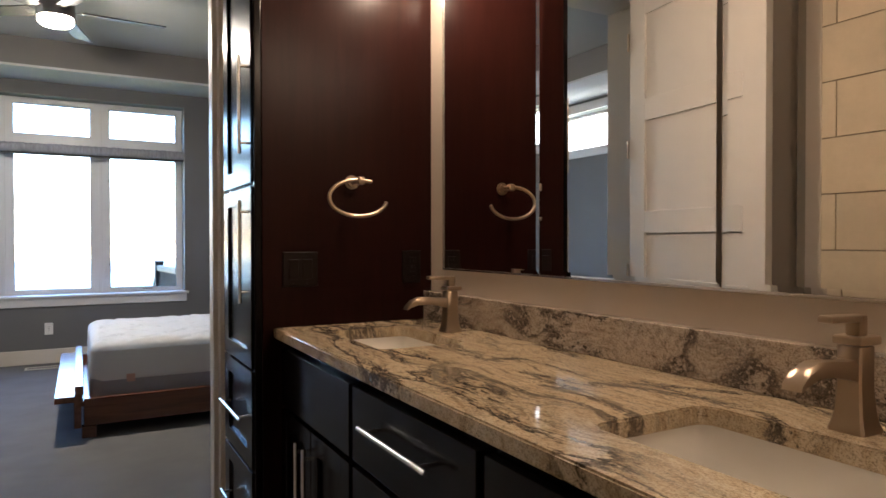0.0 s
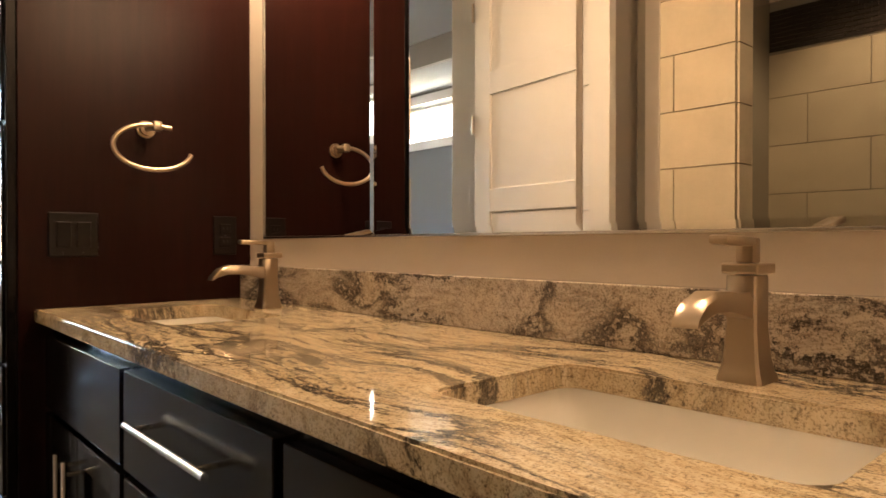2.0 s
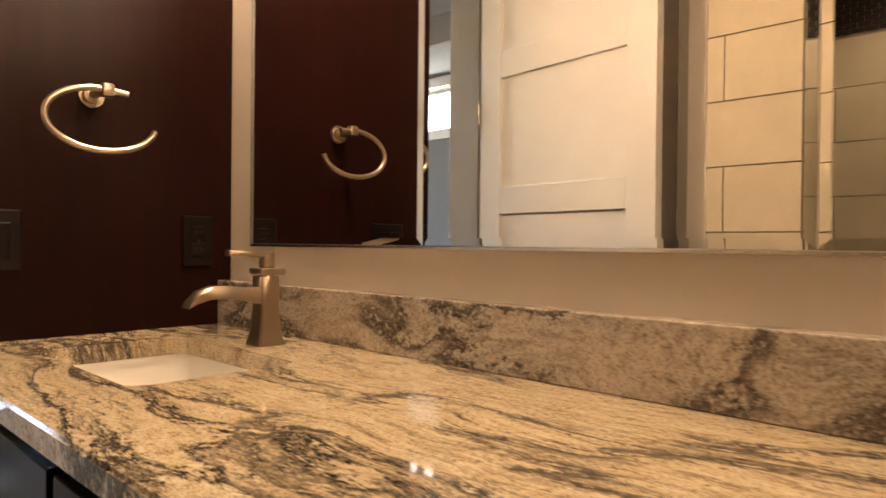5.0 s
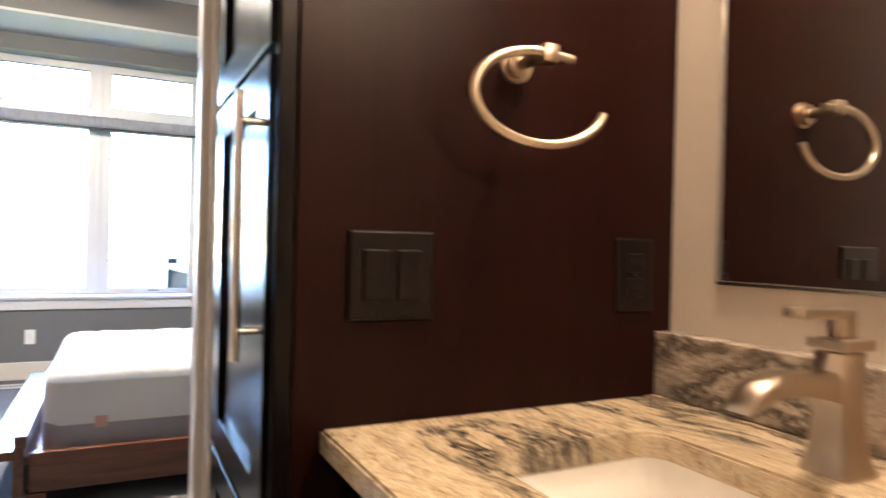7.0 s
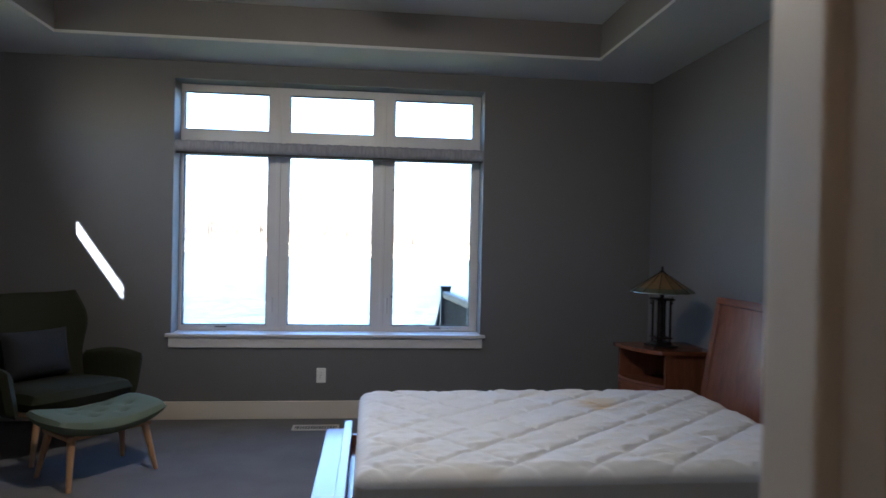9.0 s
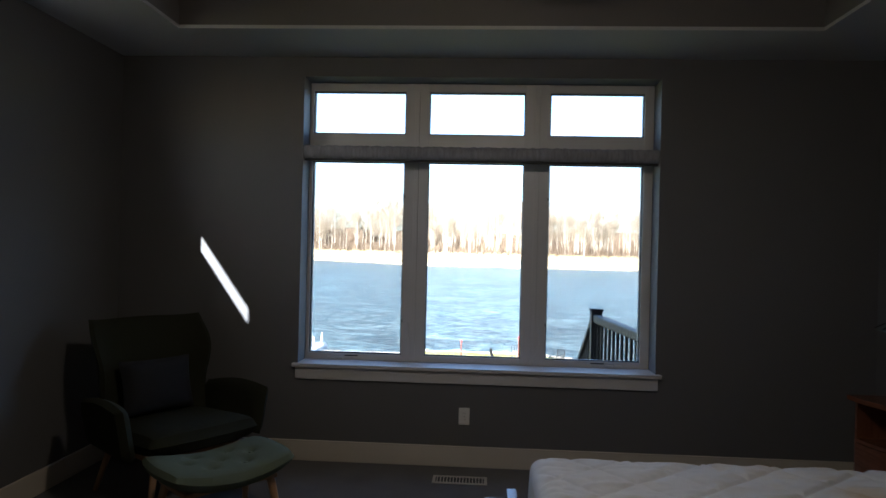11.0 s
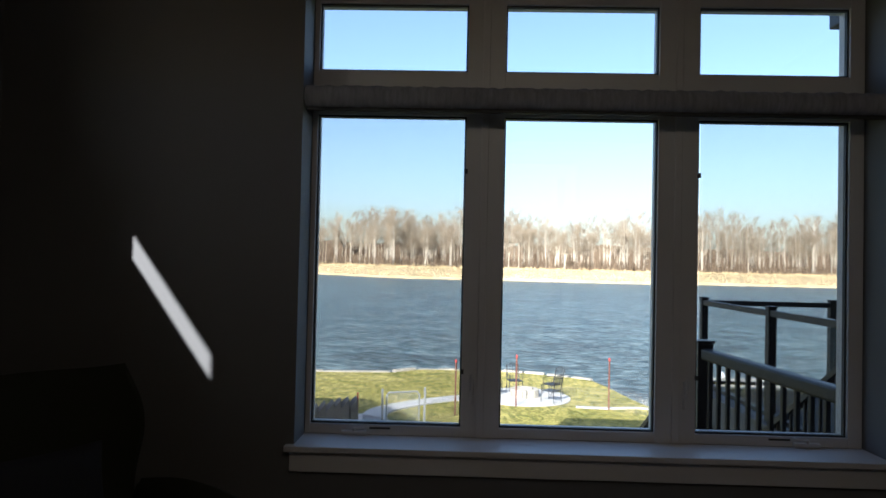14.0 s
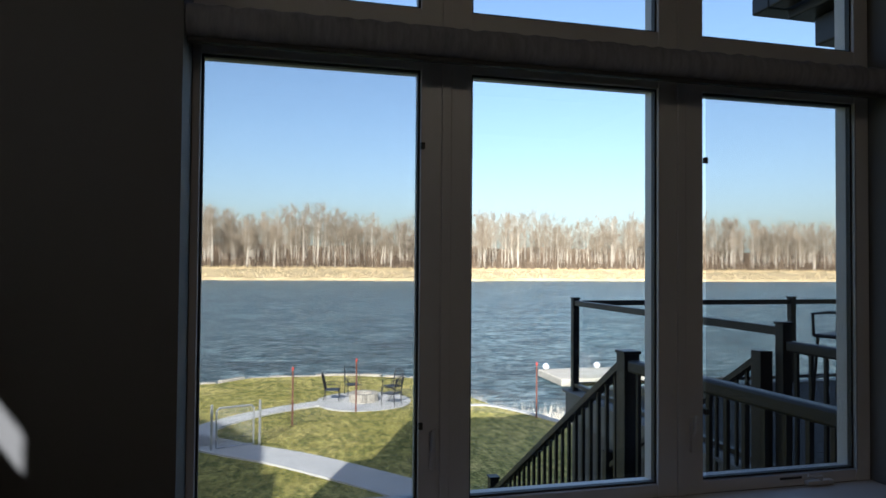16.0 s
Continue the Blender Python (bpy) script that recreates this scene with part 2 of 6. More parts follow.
bs = nt.nodes["Principled BSDF"].inputs["Base Color"]
plain_colour = bs.links[0].from_socket
nt.links.new(blend(nt, stain, blend(nt, faint, plain_colour, (0.62, 0.55, 0.44)), (0.50, 0.36, 0.18)), bs)
M_MATSIDE = plain("mattress_border", (0.72, 0.70, 0.67), 0.85, vary=0.04, grain=200, relief=0.25, spec=0.2)
M_MATGREY = plain("mattress_grey_border", (0.34, 0.33, 0.35), 0.85, vary=0.05, grain=200, relief=0.25, spec=0.2)
M_TAG = plain("mattress_tag", (0.62, 0.38, 0.30), 0.8)
M_OLIVE = plain("olive_wool", (0.022, 0.023, 0.013), 0.9, vary=0.12, grain=260, relief=0.5, spec=0.2)
M_SAGE = plain("sage_wool", (0.115, 0.14, 0.10), 0.9, vary=0.1, grain=260, relief=0.5, spec=0.2)
M_BEECH = wood("beech_leg", (0.28, 0.15, 0.07), (0.45, 0.27, 0.14), 0.4, 2)
M_CUSHION = plain("charcoal_cushion", (0.010, 0.010, 0.012), 0.9, vary=0.2, grain=200, relief=0.4)
M_LAMPBRONZE = plain("lamp_bronze", (0.014, 0.011, 0.009), 0.4, 0.6)
M_SHADE = plain("art_glass", (0.12, 0.075, 0.032), 0.3, vary=0.35, grain=14, blotch=9)
M_SHADERIM = plain("art_glass_rim", (0.05, 0.06, 0.045), 0.3, vary=0.35, grain=20)
M_FABRIC = plain("blind_fabric", (0.25, 0.25, 0.28), 0.9, vary=0.25, grain=50, relief=0.4, stretch=(1.6, 1, 0.3), blotch=40)
M_OUTLET = plain("white_plastic", (0.78, 0.77, 0.74), 0.35, vary=0.02)
M_SLOT = plain("slot", (0.03, 0.03, 0.03), 0.6)
M_FANMETAL = plain("fan_nickel", (0.35, 0.33, 0.31), 0.3, 1.0)
M_BLADE = wood("fan_blade", (0.015, 0.012, 0.011), (0.035, 0.028, 0.024), 0.35, 0)
M_FANGLOW = glow("fan_diffuser", (1.0, 0.78, 0.52), 9.0)
M_VENT = plain("register_metal", (0.55, 0.52, 0.47), 0.45)
M_DARKFRAME = plain("deck_metal", (0.011, 0.011, 0.013), 0.45)

# ---- building helpers ----


def box(bm, a, b, bevel=0.0, m=None):
    """Adds a box between the corners a and b, turned by the pose m."""
    lo = Vector([min(p, q) for p, q in zip(a, b)])
    hi = Vector([max(p, q) for p, q in zip(a, b)])
    r = bmesh.ops.create_cube(bm, size=1.0, matrix=Matrix.Translation((lo + hi) / 2) @ Matrix.Diagonal((*(hi - lo), 1)))
    vs = r["verts"]
    if bevel:
        es = list({e for v in vs for e in v.link_edges})
        out = bmesh.ops.bevel(bm, geom=es, offset=bevel, segments=2, affect='EDGES', profile=0.5)
        vs = list({v for f in out["faces"] for v in f.verts} | {v for v in vs if v.is_valid})
    if m is not None:
        bmesh.ops.transform(bm, matrix=m, verts=vs)
    return bm


def boxed(a, b, bevel=0.0, m=None):
    return box(bmesh.new(), a, b, bevel, m)


def rod(bm, a, b, r0, r1=None, sides=12):
    """A round or tapered bar from a to b."""
    a, b = Vector(a), Vector(b)
    way = b - a
    m = Matrix.Translation((a + b) / 2) @ way.to_track_quat('Z', 'Y').to_matrix().to_4x4()
    bmesh.ops.create_cone(bm, cap_ends=True, segments=sides, radius1=r0, radius2=r0 if r1 is None else r1, depth=way.length, matrix=m)
    return bm


def tube(bm, points, r, sides=10, flat=1.0):
    """A bar of round section along a bent line."""
    pts = [Vector(p) for p in points]
    rings = []
    for i, p in enumerate(pts):
        way = (pts[min(i + 1, len(pts) - 1)] - pts[max(i - 1, 0)]).normalized()
        if i == 0:
            u = way.orthogonal()
        else:
            u = u - way * u.dot(way)
        u.normalize()
        w = u.cross(way)
        rr = r[i] if isinstance(r, (list, tuple)) else r
        rings.append([bm.verts.new(p + rr * (math.cos(k * math.tau / sides) * u + flat * math.sin(k * math.tau / sides) * w)) for k in range(sides)])
    for A, B in zip(rings, rings[1:]):
        for k in range(sides):
            bm.faces.new((A[k], A[(k + 1) % sides], B[(k + 1) % sides], B[k]))
    bm.faces.new(rings[0][::-1])
    bm.faces.new(rings[-1])
    return bm


def lathe(bm, profile, centre=(0, 0, 0), sides=24):
    """Turns (radius, height) pairs round the upright line through centre."""
    c = Vector(centre)
    rings = [[bm.verts.new(c + Vector((r * math.cos(k * math.tau / sides), r * math.sin(k * math.tau / sides), h))) for k in range(sides)] for r, h in profile]
    for A, B in zip(rings, rings[1:]):
        for k in range(sides):
            bm.faces.new((A[k], A[(k + 1) % sides], B[(k + 1) % sides], B[k]))
    bm.faces.new(rings[0][::-1])
    bm.faces.new(rings[-1])
    return bm


def sheet(nx, ny, place):
    """A grid of faces through place(u, v), with u and v from 0 to 1."""
    bm = bmesh.new()
    vs = [[bm.verts.new(place(i / nx, j / ny)) for j in range(ny + 1)] for i in range(nx + 1)]
    for i in range(nx):
        for j in range(ny):
            bm.faces.new((vs[i][j], vs[i + 1][j], vs[i + 1][j + 1], vs[i][j + 1]))
    return bm


def prism(bm, outline, z0, z1):
    """An upright prism over a flat outline."""
    lo = [bm.verts.new((x, y, z0)) for x, y in outline]
    hi = [bm.verts.new((x, y, z1)) for x, y in outline]
    n = len(lo)
    for i in range(n):
        bm.faces.new((lo[i], lo[(i + 1) % n], hi[(i + 1) % n], hi[i]))
    bm.faces.new(lo[::-1])
    bm.faces.new(hi)
    return bm


def meshed(name, bm, material, smooth=False):
    bmesh.ops.recalc_face_normals(bm, faces=bm.faces)
    me = bpy.data.meshes.new(name)
    bm.to_mesh(me)
    bm.free()
    me.materials.append(material)
    if smooth:
        me.polygons.foreach_set("use_smooth", [True] * len(me.polygons))
        me.set_sharp_from_angle(angle=radians(40))
    return new(name, me)


def part(name, bm, material, parent, label="", smooth=False):
    ob = meshed(name, bm, material, smooth)
    ob.parent = parent
    if label:
        ob["label"] = label
    return ob


def structure(name, bm, material, label, category, smooth=False):
    return tagged(meshed(name, bm, material, smooth), label, category, "", "structure")


def thing(name, m, label, category, group="", kind=""):
    ob = new(name)
    ob.empty_display_size = 0.1
    ob.matrix_world = m
    return tagged(ob, label, category, group, kind)


def wall_y(name, y0, y1, x0, x1, z0, z1, holes, material, label):
    """A wall along x with rectangular holes (x0, x1, z0, z1)."""
    bm = bmesh.new()
    xs = sorted({x0, x1, *[h[0] for h in holes], *[h[1] for h in holes]})
    for a, b in zip(xs, xs[1:]):
        cut = sorted([(h[2], h[3]) for h in holes if h[0] <= a and h[1] >= b])
        z = z0
        for lo, hi in cut:
            if lo > z:
                box(bm, (a, y0, z), (b, y1, lo))
            z = hi
        if z < z1:
            box(bm, (a, y0, z), (b, y1, z1))
    bmesh.ops.remove_doubles(bm, verts=bm.verts, dist=1e-5)
    return structure(name, bm, material, label, "wall")


def wall_x(name, x0, x1, y0, y1, z0, z1, holes, material, label):
    """A wall along y with rectangular holes (y0, y1, z0, z1)."""
    bm = bmesh.new()
    ys = sorted({y0, y1, *[h[0] for h in holes], *[h[1] for h in holes]})
    for a, b in zip(ys, ys[1:]):
        cut = sorted([(h[2], h[3]) for h in holes if h[0] <= a and h[1] >= b])
        z = z0
        for lo, hi in cut:
            if lo > z:
                box(bm, (x0, a, z), (x1, b, lo))
            z = hi
        if z < z1:
            box(bm, (x0, a, z), (x1, b, z1))
    bmesh.ops.remove_doubles(bm, verts=bm.verts, dist=1e-5)
    return structure(name, bm, material, label, "wall")


# ---- the rooms ----
XM = 1.768            # mirror wall
YC = 2.665            # side of the tall cabinet
YD0, YD1 = 3.15, 3.37  # wall between bathroom and bedroom
DX0, DX1 = 0.255, 1.122  # clear door opening
XW, XE, YN = -2.0, 3.03, 7.99  # bedroom walls
VY0 = 0.835           # near end of the vanity
RY0, RY1 = 1.87, 2.18  # short tiled wall beside the shower
YX = 8.30             # outer face of the window wall
SOFFIT, TRAY = 2.72, 2.985
WX0, WX1, WZ0, WZ1 = -0.737, 1.636, 0.655, 2.59  # large window opening

wall_x("wall_mirror", XM, 1.90, -1.6, YD0, 0, SOFFIT, [], M_BATHWALL, "greige painted bathroom wall behind the vanity mirror")
wall_y("wall_partition", YD0, YD1, XW - 0.2, XE + 0.2, 0, 3.2, [(DX0 - 0.02, DX1 + 0.06, 0, 2.47)], M_BEDWALL, "painted wall with the doorway between bathroom and bedroom")
wall_y("wall_vanity_end", 0.71, VY0 - 0.002, 1.185, XM, 0, SOFFIT, [], M_BATHWALL, "greige painted wall end beside the vanity")
wall_y("wall_bath_paint", YD0 - 0.012, YD0 - 0.001, 0.002, DX0 - 0.12, 0, SOFFIT, [], M_BATHWALL, "greige painted bathroom wall beside the door")
wall_x("wall_bath_west", -0.12, 0.0, RY1 + 0.112, YD0 - 0.014, 0, SOFFIT, [], M_BATHWALL, "greige painted bathroom wall beside the shower")
wall_y("wall_bath_south", -1.75, -1.6, -1.5, 1.9, 0, SOFFIT, [], M_BATHWALL, "greige painted end wall of the bathroom")
structure("floor", boxed((-1.5, -1.75, -0.12), (XM, YD0, -0.001)), M_BATHFLOOR, "tan tiled bathroom floor", "floor")
structure("ceiling", boxed((-1.5, -1.75, SOFFIT), (1.9, YD0, SOFFIT + 0.1)), M_CEIL, "white painted bathroom ceiling", "ceiling")
structure("carpet_floor", boxed((XW - 0.2, YD0 + 0.002, -0.12), (XE + 0.2, YX - 0.01, 0.0)), M_CARPET, "grey-beige cut pile bedroom carpet", "carpet")

wall_y("wall_north", YN, YX, XW - 0.2, XE + 0.2, 0, 3.2, [(WX0, WX1, WZ0, WZ1)], M_BEDWALL, "grey painted bedroom wall round the lake window")
wall_x("wall_east", XE, XE + 0.2, YD1, YN, 0, 3.2, [], M_BEDWALL, "grey painted bedroom wall behind the headboard")
TW = (5.34, 6.66, 2.19, 2.60)
wall_x("wall_west", XW - 0.2, XW, YD1, YN, 0, 3.2, [TW], M_BEDWALL, "grey painted bedroom wall with a high transom window")

TX0, TX1, TY0, TY1 = -1.345, 2.375, 3.93, 7.42
bm = bmesh.new()
for a, b in (((XW, YD1), (XE, TY0)), ((XW, TY1), (XE, YN)), ((XW, TY0), (TX0, TY1)), ((TX1, TY0), (XE, TY1))):
    box(bm, (*a, SOFFIT), (*b, SOFFIT + 0.02))
structure("ceiling_soffit", bm, M_CEIL, "white ceiling border round the tray", "ceiling")
bm = bmesh.new()
for a, b in (((TX0 - 0.02, TY0 - 0.02), (TX1 + 0.02, TY0)), ((TX0 - 0.02, TY1), (TX1 + 0.02, TY1 + 0.02)), ((TX0 - 0.02, TY0), (TX0, TY1)), ((TX1, TY0), (TX1 + 0.02, TY1))):
    box(bm, (*a, SOFFIT + 0.0205), (*b, SOFFIT + 0.13))
structure("tray_trim", bm, M_TRAYBAND, "grey painted stepped trim of the tray ceiling", "trim")
bm = bmesh.new()
G = 0.012
for a, b in (((TX0 - G - 0.02, TY0 - G - 0.02), (TX1 + G + 0.02, TY0 - G)), ((TX0 - G - 0.02, TY1 + G), (TX1 + G + 0.02, TY1 + G + 0.02)),
             ((TX0 - G - 0.02, TY0 - G), (TX0 - G, TY1 + G)), ((TX1 + G, TY0 - G), (TX1 + G + 0.02, TY1 + G))):
    box(bm, (*a, SOFFIT + 0.13), (*b, TRAY))
structure("tray_band", bm, M_TRAYBAND, "grey painted band inside the tray ceiling", "ceiling")
structure("tray_ceiling", boxed((TX0 - 0.3, TY0 - 0.3, TRAY), (TX1 + 0.3, TY1 + 0.3, TRAY + 0.1)), M_CEIL, "white raised centre of the tray ceiling", "ceiling")
structure("roof_slab", boxed((XW - 0.2, -1.8, 3.2), (XE + 0.2, YX, 3.3)), M_CEIL, "plain slab closing the rooms above", "roof")

# baseboards
def baseboard(a, b):
    ob = structure("baseboard", boxed(a, b, 0.004), M_WHITE, "white painted tall baseboard", "baseboard")
    return ob


baseboard((XW, YN - 0.018, 0.001), (XE, YN - 0.001, 0.138))
baseboard((XE - 0.018, YD1, 0.001), (XE - 0.001, YN - 0.02, 0.138))
baseboard((XW + 0.001, YD1, 0.001), (XW + 0.018, YN - 0.02, 0.138))
baseboard((XW + 0.02, YD1 + 0.001, 0.001), (DX0 - 0.12, YD1 + 0.018, 0.138))
baseboard((DX1 + 0.12, YD1 + 0.001, 0.001), (XE - 0.02, YD1 + 0.018, 0.138))

# doorway: jamb, stop and casings
frame_ob = thing("door_frame", pose(0, 0, 0), "white painted door jamb with stops and flat casings", "door frame", "", "structure")
part("jamb", boxed((DX0 - 0.019, YD0 + 0.001, 0), (DX0, YD1 - 0.001, 2.45)), M_WHITE, frame_ob)
part("stop", boxed((DX0 - 0.001, YD0 + 0.045, 0), (DX0 + 0.012, YD0 + 0.085, 2.44), 0.002), M_WHITE, frame_ob)
part("casing", boxed((DX0 - 0.10, YD1, 0), (DX0 - 0.006, YD1 + 0.018, 2.47), 0.003), M_WHITE, frame_ob)
part("casing", boxed((DX0 - 0.10, YD0 - 0.02, 0), (DX0 - 0.006, YD0, 2.47), 0.003), M_WHITE, frame_ob)
# latch side, stepped towards the bathroom
part("jamb", boxed((DX1 + 0.036, YD0 - 0.012, 0), (DX1 + 0.055, 3.268, 2.47), 0.002), M_WHITE, frame_ob)
part("stop", boxed((DX1 + 0.018, 3.268, 0), (DX1 + 0.055, 3.318, 2.47), 0.003), M_WHITE, frame_ob)
part("jamb", boxed((DX1, 3.318, 0), (DX1 + 0.055, 3.396, 2.47), 0.004), M_WHITE, frame_ob)
part("casing", boxed((DX1 + 0.0555, YD1, 0), (DX1 + 0.12, YD1 + 0.020, 2.47), 0.003), M_WHITE, frame_ob)
part("head_jamb", boxed((DX0 - 0.019, YD0 + 0.001, 2.45), (DX1 + 0.0, YD1 - 0.001, 2.469)), M_WHITE, frame_ob)
part("head_casing", boxed((DX0 - 0.12, YD1, 2.471), (DX1 + 0.14, YD1 + 0.022, 2.58), 0.003), M_WHITE, frame_ob)
part("head_casing", boxed((DX0 - 0.12, YD0 - 0.022, 2.471), (DX1 + 0.02, YD0, 2.58), 0.003), M_WHITE, frame_ob)
part("strike_plate", boxed((DX1 + 0.0330, YD0 + 0.03, 0.90), (DX1 + 0.0365, YD0 + 0.062, 0.965), 0.001), M_NICKEL, frame_ob, "satin nickel strike plate")


def panel_door(name, m, width, height, rails, label):
    """A shaker door, hinged at the origin and lying along +x, its faces at y = -t/2 and +t/2."""
    d = thing(name, m, label, "door", "", "structure")
    t, st = 0.038, 0.115
    for x in (0, width - st):
        part("stile", boxed((x, -t / 2, 0.012), (x + st, t / 2, height), 0.002), M_DOOR, d)
    for lo, hi in rails:
        part("rail", boxed((st, -t / 2, lo), (width - st, t / 2, hi), 0.002), M_DOOR, d)
    for (a, b), (c, e) in zip(rails, rails[1:]):
        part("panel", boxed((st - 0.004, -t / 2 + 0.012, b - 0.004), (width - st + 0.004, t / 2 - 0.012, c + 0.004)), M_DOOR, d)
    return d


DOOR_TURN = -83.0
bath_door = panel_door("door_1", pose(0.375, 3.067, 0, 0, 0, DOOR_TURN), 0.845, 2.43,
                       [(0.012, 0.21), (0.66, 0.77), (1.22, 1.33), (1.78, 1.89), (2.31, 2.43)], "white painted panelled bathroom door standing open")
for z in (0.25, 1.02, 1.65, 2.2):
    bm = bmesh.new()
    rod(bm, (-0.008, 0.025, z - 0.045), (-0.008, 0.025, z + 0.045), 0.006)
    box(bm, (-0.002, -0.018, z - 0.04), (0.0, 0.018, z + 0.04))
    part("hinge", bm, M_NICKEL, bath_door, "satin nickel hinge")
# ---- large window ----
win = thing("window_1", pose(0, 0, 0), "white triple casement window with transoms over the lake", "window", "", "structure")
COLS = [(-0.713, -0.064), (0.101, 0.763), (0.935, 1.573)]
ROWZ = [(0.699, 2.042), (2.237, 2.533)]
YG = 8.19
bm = bmesh.new()
FY0, FY1 = 8.166, 8.255
edges_x = [WX0 + 0.001, *[v for c in COLS for v in c], WX1 - 0.001]
for i in range(0, 8, 2):
    box(bm, (edges_x[i], FY0, WZ0 + 0.001), (edges_x[i + 1], FY1, WZ1 - 0.001), 0.003)
part("window_frame", bm, M_WINFRAME, win, smooth=False)
for c0, c1 in COLS:
    for z0, z1 in ((WZ0 + 0.001, ROWZ[0][0]), (ROWZ[0][1], ROWZ[1][0]), (ROWZ[1][1], WZ1 - 0.001)):
        part("rail", boxed((c0 - 0.001, FY0 + 0.002, z0), (c1 + 0.001, FY1 - 0.002, z1), 0.003), M_WINFRAME, win)
    for z0, z1 in ROWZ:
        # black glazing spacer round each pane, then the pane
        bm = bmesh.new()
        for a, b in (((c0, z0), (c0 + 0.007, z1)), ((c1 - 0.007, z0), (c1, z1)), ((c0, z0), (c1, z0 + 0.007)), ((c0, z1 - 0.007), (c1, z1))):
            box(bm, (a[0], YG - 0.01, a[1]), (b[0], YG + 0.01, b[1]))
        part("spacer", bm, M_SLOT, win, "black glazing gasket")
        p = part("pane", boxed((c0 + 0.002, YG - 0.003, z0 + 0.002), (c1 - 0.002, YG + 0.003, z1 - 0.002)), M_PANE, win, "clear window glass")
        p.visible_shadow = False
for c0, c1 in (COLS[0], COLS[2]):
    z0, z1 = ROWZ[0]
    sc = part("insect_screen", boxed((c0 + 0.004, YG - 0.034, z0 + 0.004), (c1 - 0.004, YG - 0.033, z1 - 0.004)), M_SCREEN, win, "fine dark insect screen")
    for x, s in ((c1 + 0.003, 1), (c0 - 0.003, -1)):
        if (c0 < 0 and s == 1) or (c0 > 0 and s == -1):
            for zz in (0.93, 1.79):
                part("screen_clip", boxed((x - 0.006, YG - 0.05, zz), (x + 0.006, YG - 0.035, zz + 0.02), 0.001), M_SLOT, win)
# sash lines on the mullions
for x in ((COLS[0][1] + COLS[1][0]) / 2, (COLS[1][1] + COLS[2][0]) / 2):
    part("mullion_cap", boxed((x - 0.016, FY0 - 0.008, WZ0 + 0.003), (x + 0.016, FY0 + 0.001, WZ1 - 0.004), 0.003), M_WINFRAME, win)
# stool and apron
part("window_sill", boxed((WX0 - 0.035, YN - 0.035, WZ0 - 0.024), (WX1 + 0.035, FY0 + 0.004, WZ0 + 0.001), 0.004), M_WINFRAME, win)
part("apron", boxed((WX0 - 0.015, YN - 0.016, WZ0 - 0.105), (WX1 + 0.015, YN - 0.001, WZ0 - 0.0245), 0.002), M_WINFRAME, win)
# crank handles and locks
for x, s in ((-0.52, 1), (1.40, -1)):
    bm = boxed((x - 0.055, FY0 - 0.022, WZ0 + 0.004), (x + 0.055, FY0 + 0.004, WZ0 + 0.022), 0.005)
    rod(bm, (x, FY0 - 0.016, WZ0 + 0.02), (x, FY0 - 0.022, WZ0 + 0.036), 0.006)
    tube(bm, [(x, FY0 - 0.022, WZ0 + 0.036), (x + s * 0.03, FY0 - 0.026, WZ0 + 0.034), (x + s * 0.065, FY0 - 0.028, WZ0 + 0.044)], 0.005)
    part("crank_handle", bm, M_WINFRAME, win, "folding casement crank", True)
    part("label_plate", boxed((x + s * 0.11 - 0.045, FY0 - 0.0005, WZ0 + 0.026), (x + s * 0.11 + 0.045, FY0 + 0.0025, WZ0 + 0.034)), M_SLOT, win)
for x in (COLS[0][1] + 0.045, COLS[2][0] - 0.045):
    bm = boxed((x - 0.009, FY0 - 0.012, 0.80), (x + 0.009, FY0 + 0.003, 0.92), 0.004)
    tube(bm, [(x, FY0 - 0.01, 0.86), (x, FY0 - 0.026, 0.88), (x, FY0 - 0.028, 0.93)], 0.006)
    part("sash_lock", bm, M_WINFRAME, win, "casement sash lock", True)

# roman blind, pulled up to a gathered roll
blind = thing("roman_blind", pose((WX0 + WX1) / 2, 8.03, 2.0), "grey patterned fabric blind pulled up to a roll", "blind")
BW = (WX1 - WX0) / 2 - 0.004
edges_b = (-BW, -BW / 3 + 0.01, BW / 3 - 0.01, BW)
for a, b in zip(edges_b, edges_b[1:]):
    def fold(u, v, a=a, b=b):
        ang = v * math.tau
        x = a + (b - a) * u
        pleat = 0.0016 * math.sin(x * 90 + 4 * noise.noise((x * 9, 0, 0))) + 0.004 * noise.noise((x * 30, v * 5, 1))
        return Vector((x, (0.038 + pleat) * math.cos(ang), 0.085 + (0.047 + pleat) * math.sin(ang) * (1.0 if abs(math.sin(ang)) < 0.9 else 0.97)))
    part("fabric", sheet(110, 14, fold), M_FABRIC, blind, smooth=True)
part("bottom_bar", boxed((-BW, -0.012, 0.026), (BW, 0.012, 0.040), 0.003), M_SLOT, blind)

# transom window of the west wall
tr = thing("window_2", pose(0, 0, 0), "white high transom window", "window", "", "structure")
bm = bmesh.new()
for a, b in (((TW[0], TW[2]), (TW[1], TW[2] + 0.03)), ((TW[0], TW[3] - 0.03), (TW[1], TW[3])), ((TW[0], TW[2]), (TW[0] + 0.03, TW[3])), ((TW[1] - 0.03, TW[2]), (TW[1], TW[3]))):
    box(bm, (XW - 0.17, a[0], a[1]), (XW - 0.12, b[0], b[1]))
part("window_frame", bm, M_WINFRAME, tr)
p = part("pane", boxed((XW - 0.15, TW[0] + 0.03, TW[2] + 0.03), (XW - 0.144, TW[1] - 0.03, TW[3] - 0.03)), M_PANE, tr, "clear window glass")
p.visible_shadow = False
bm = bmesh.new()
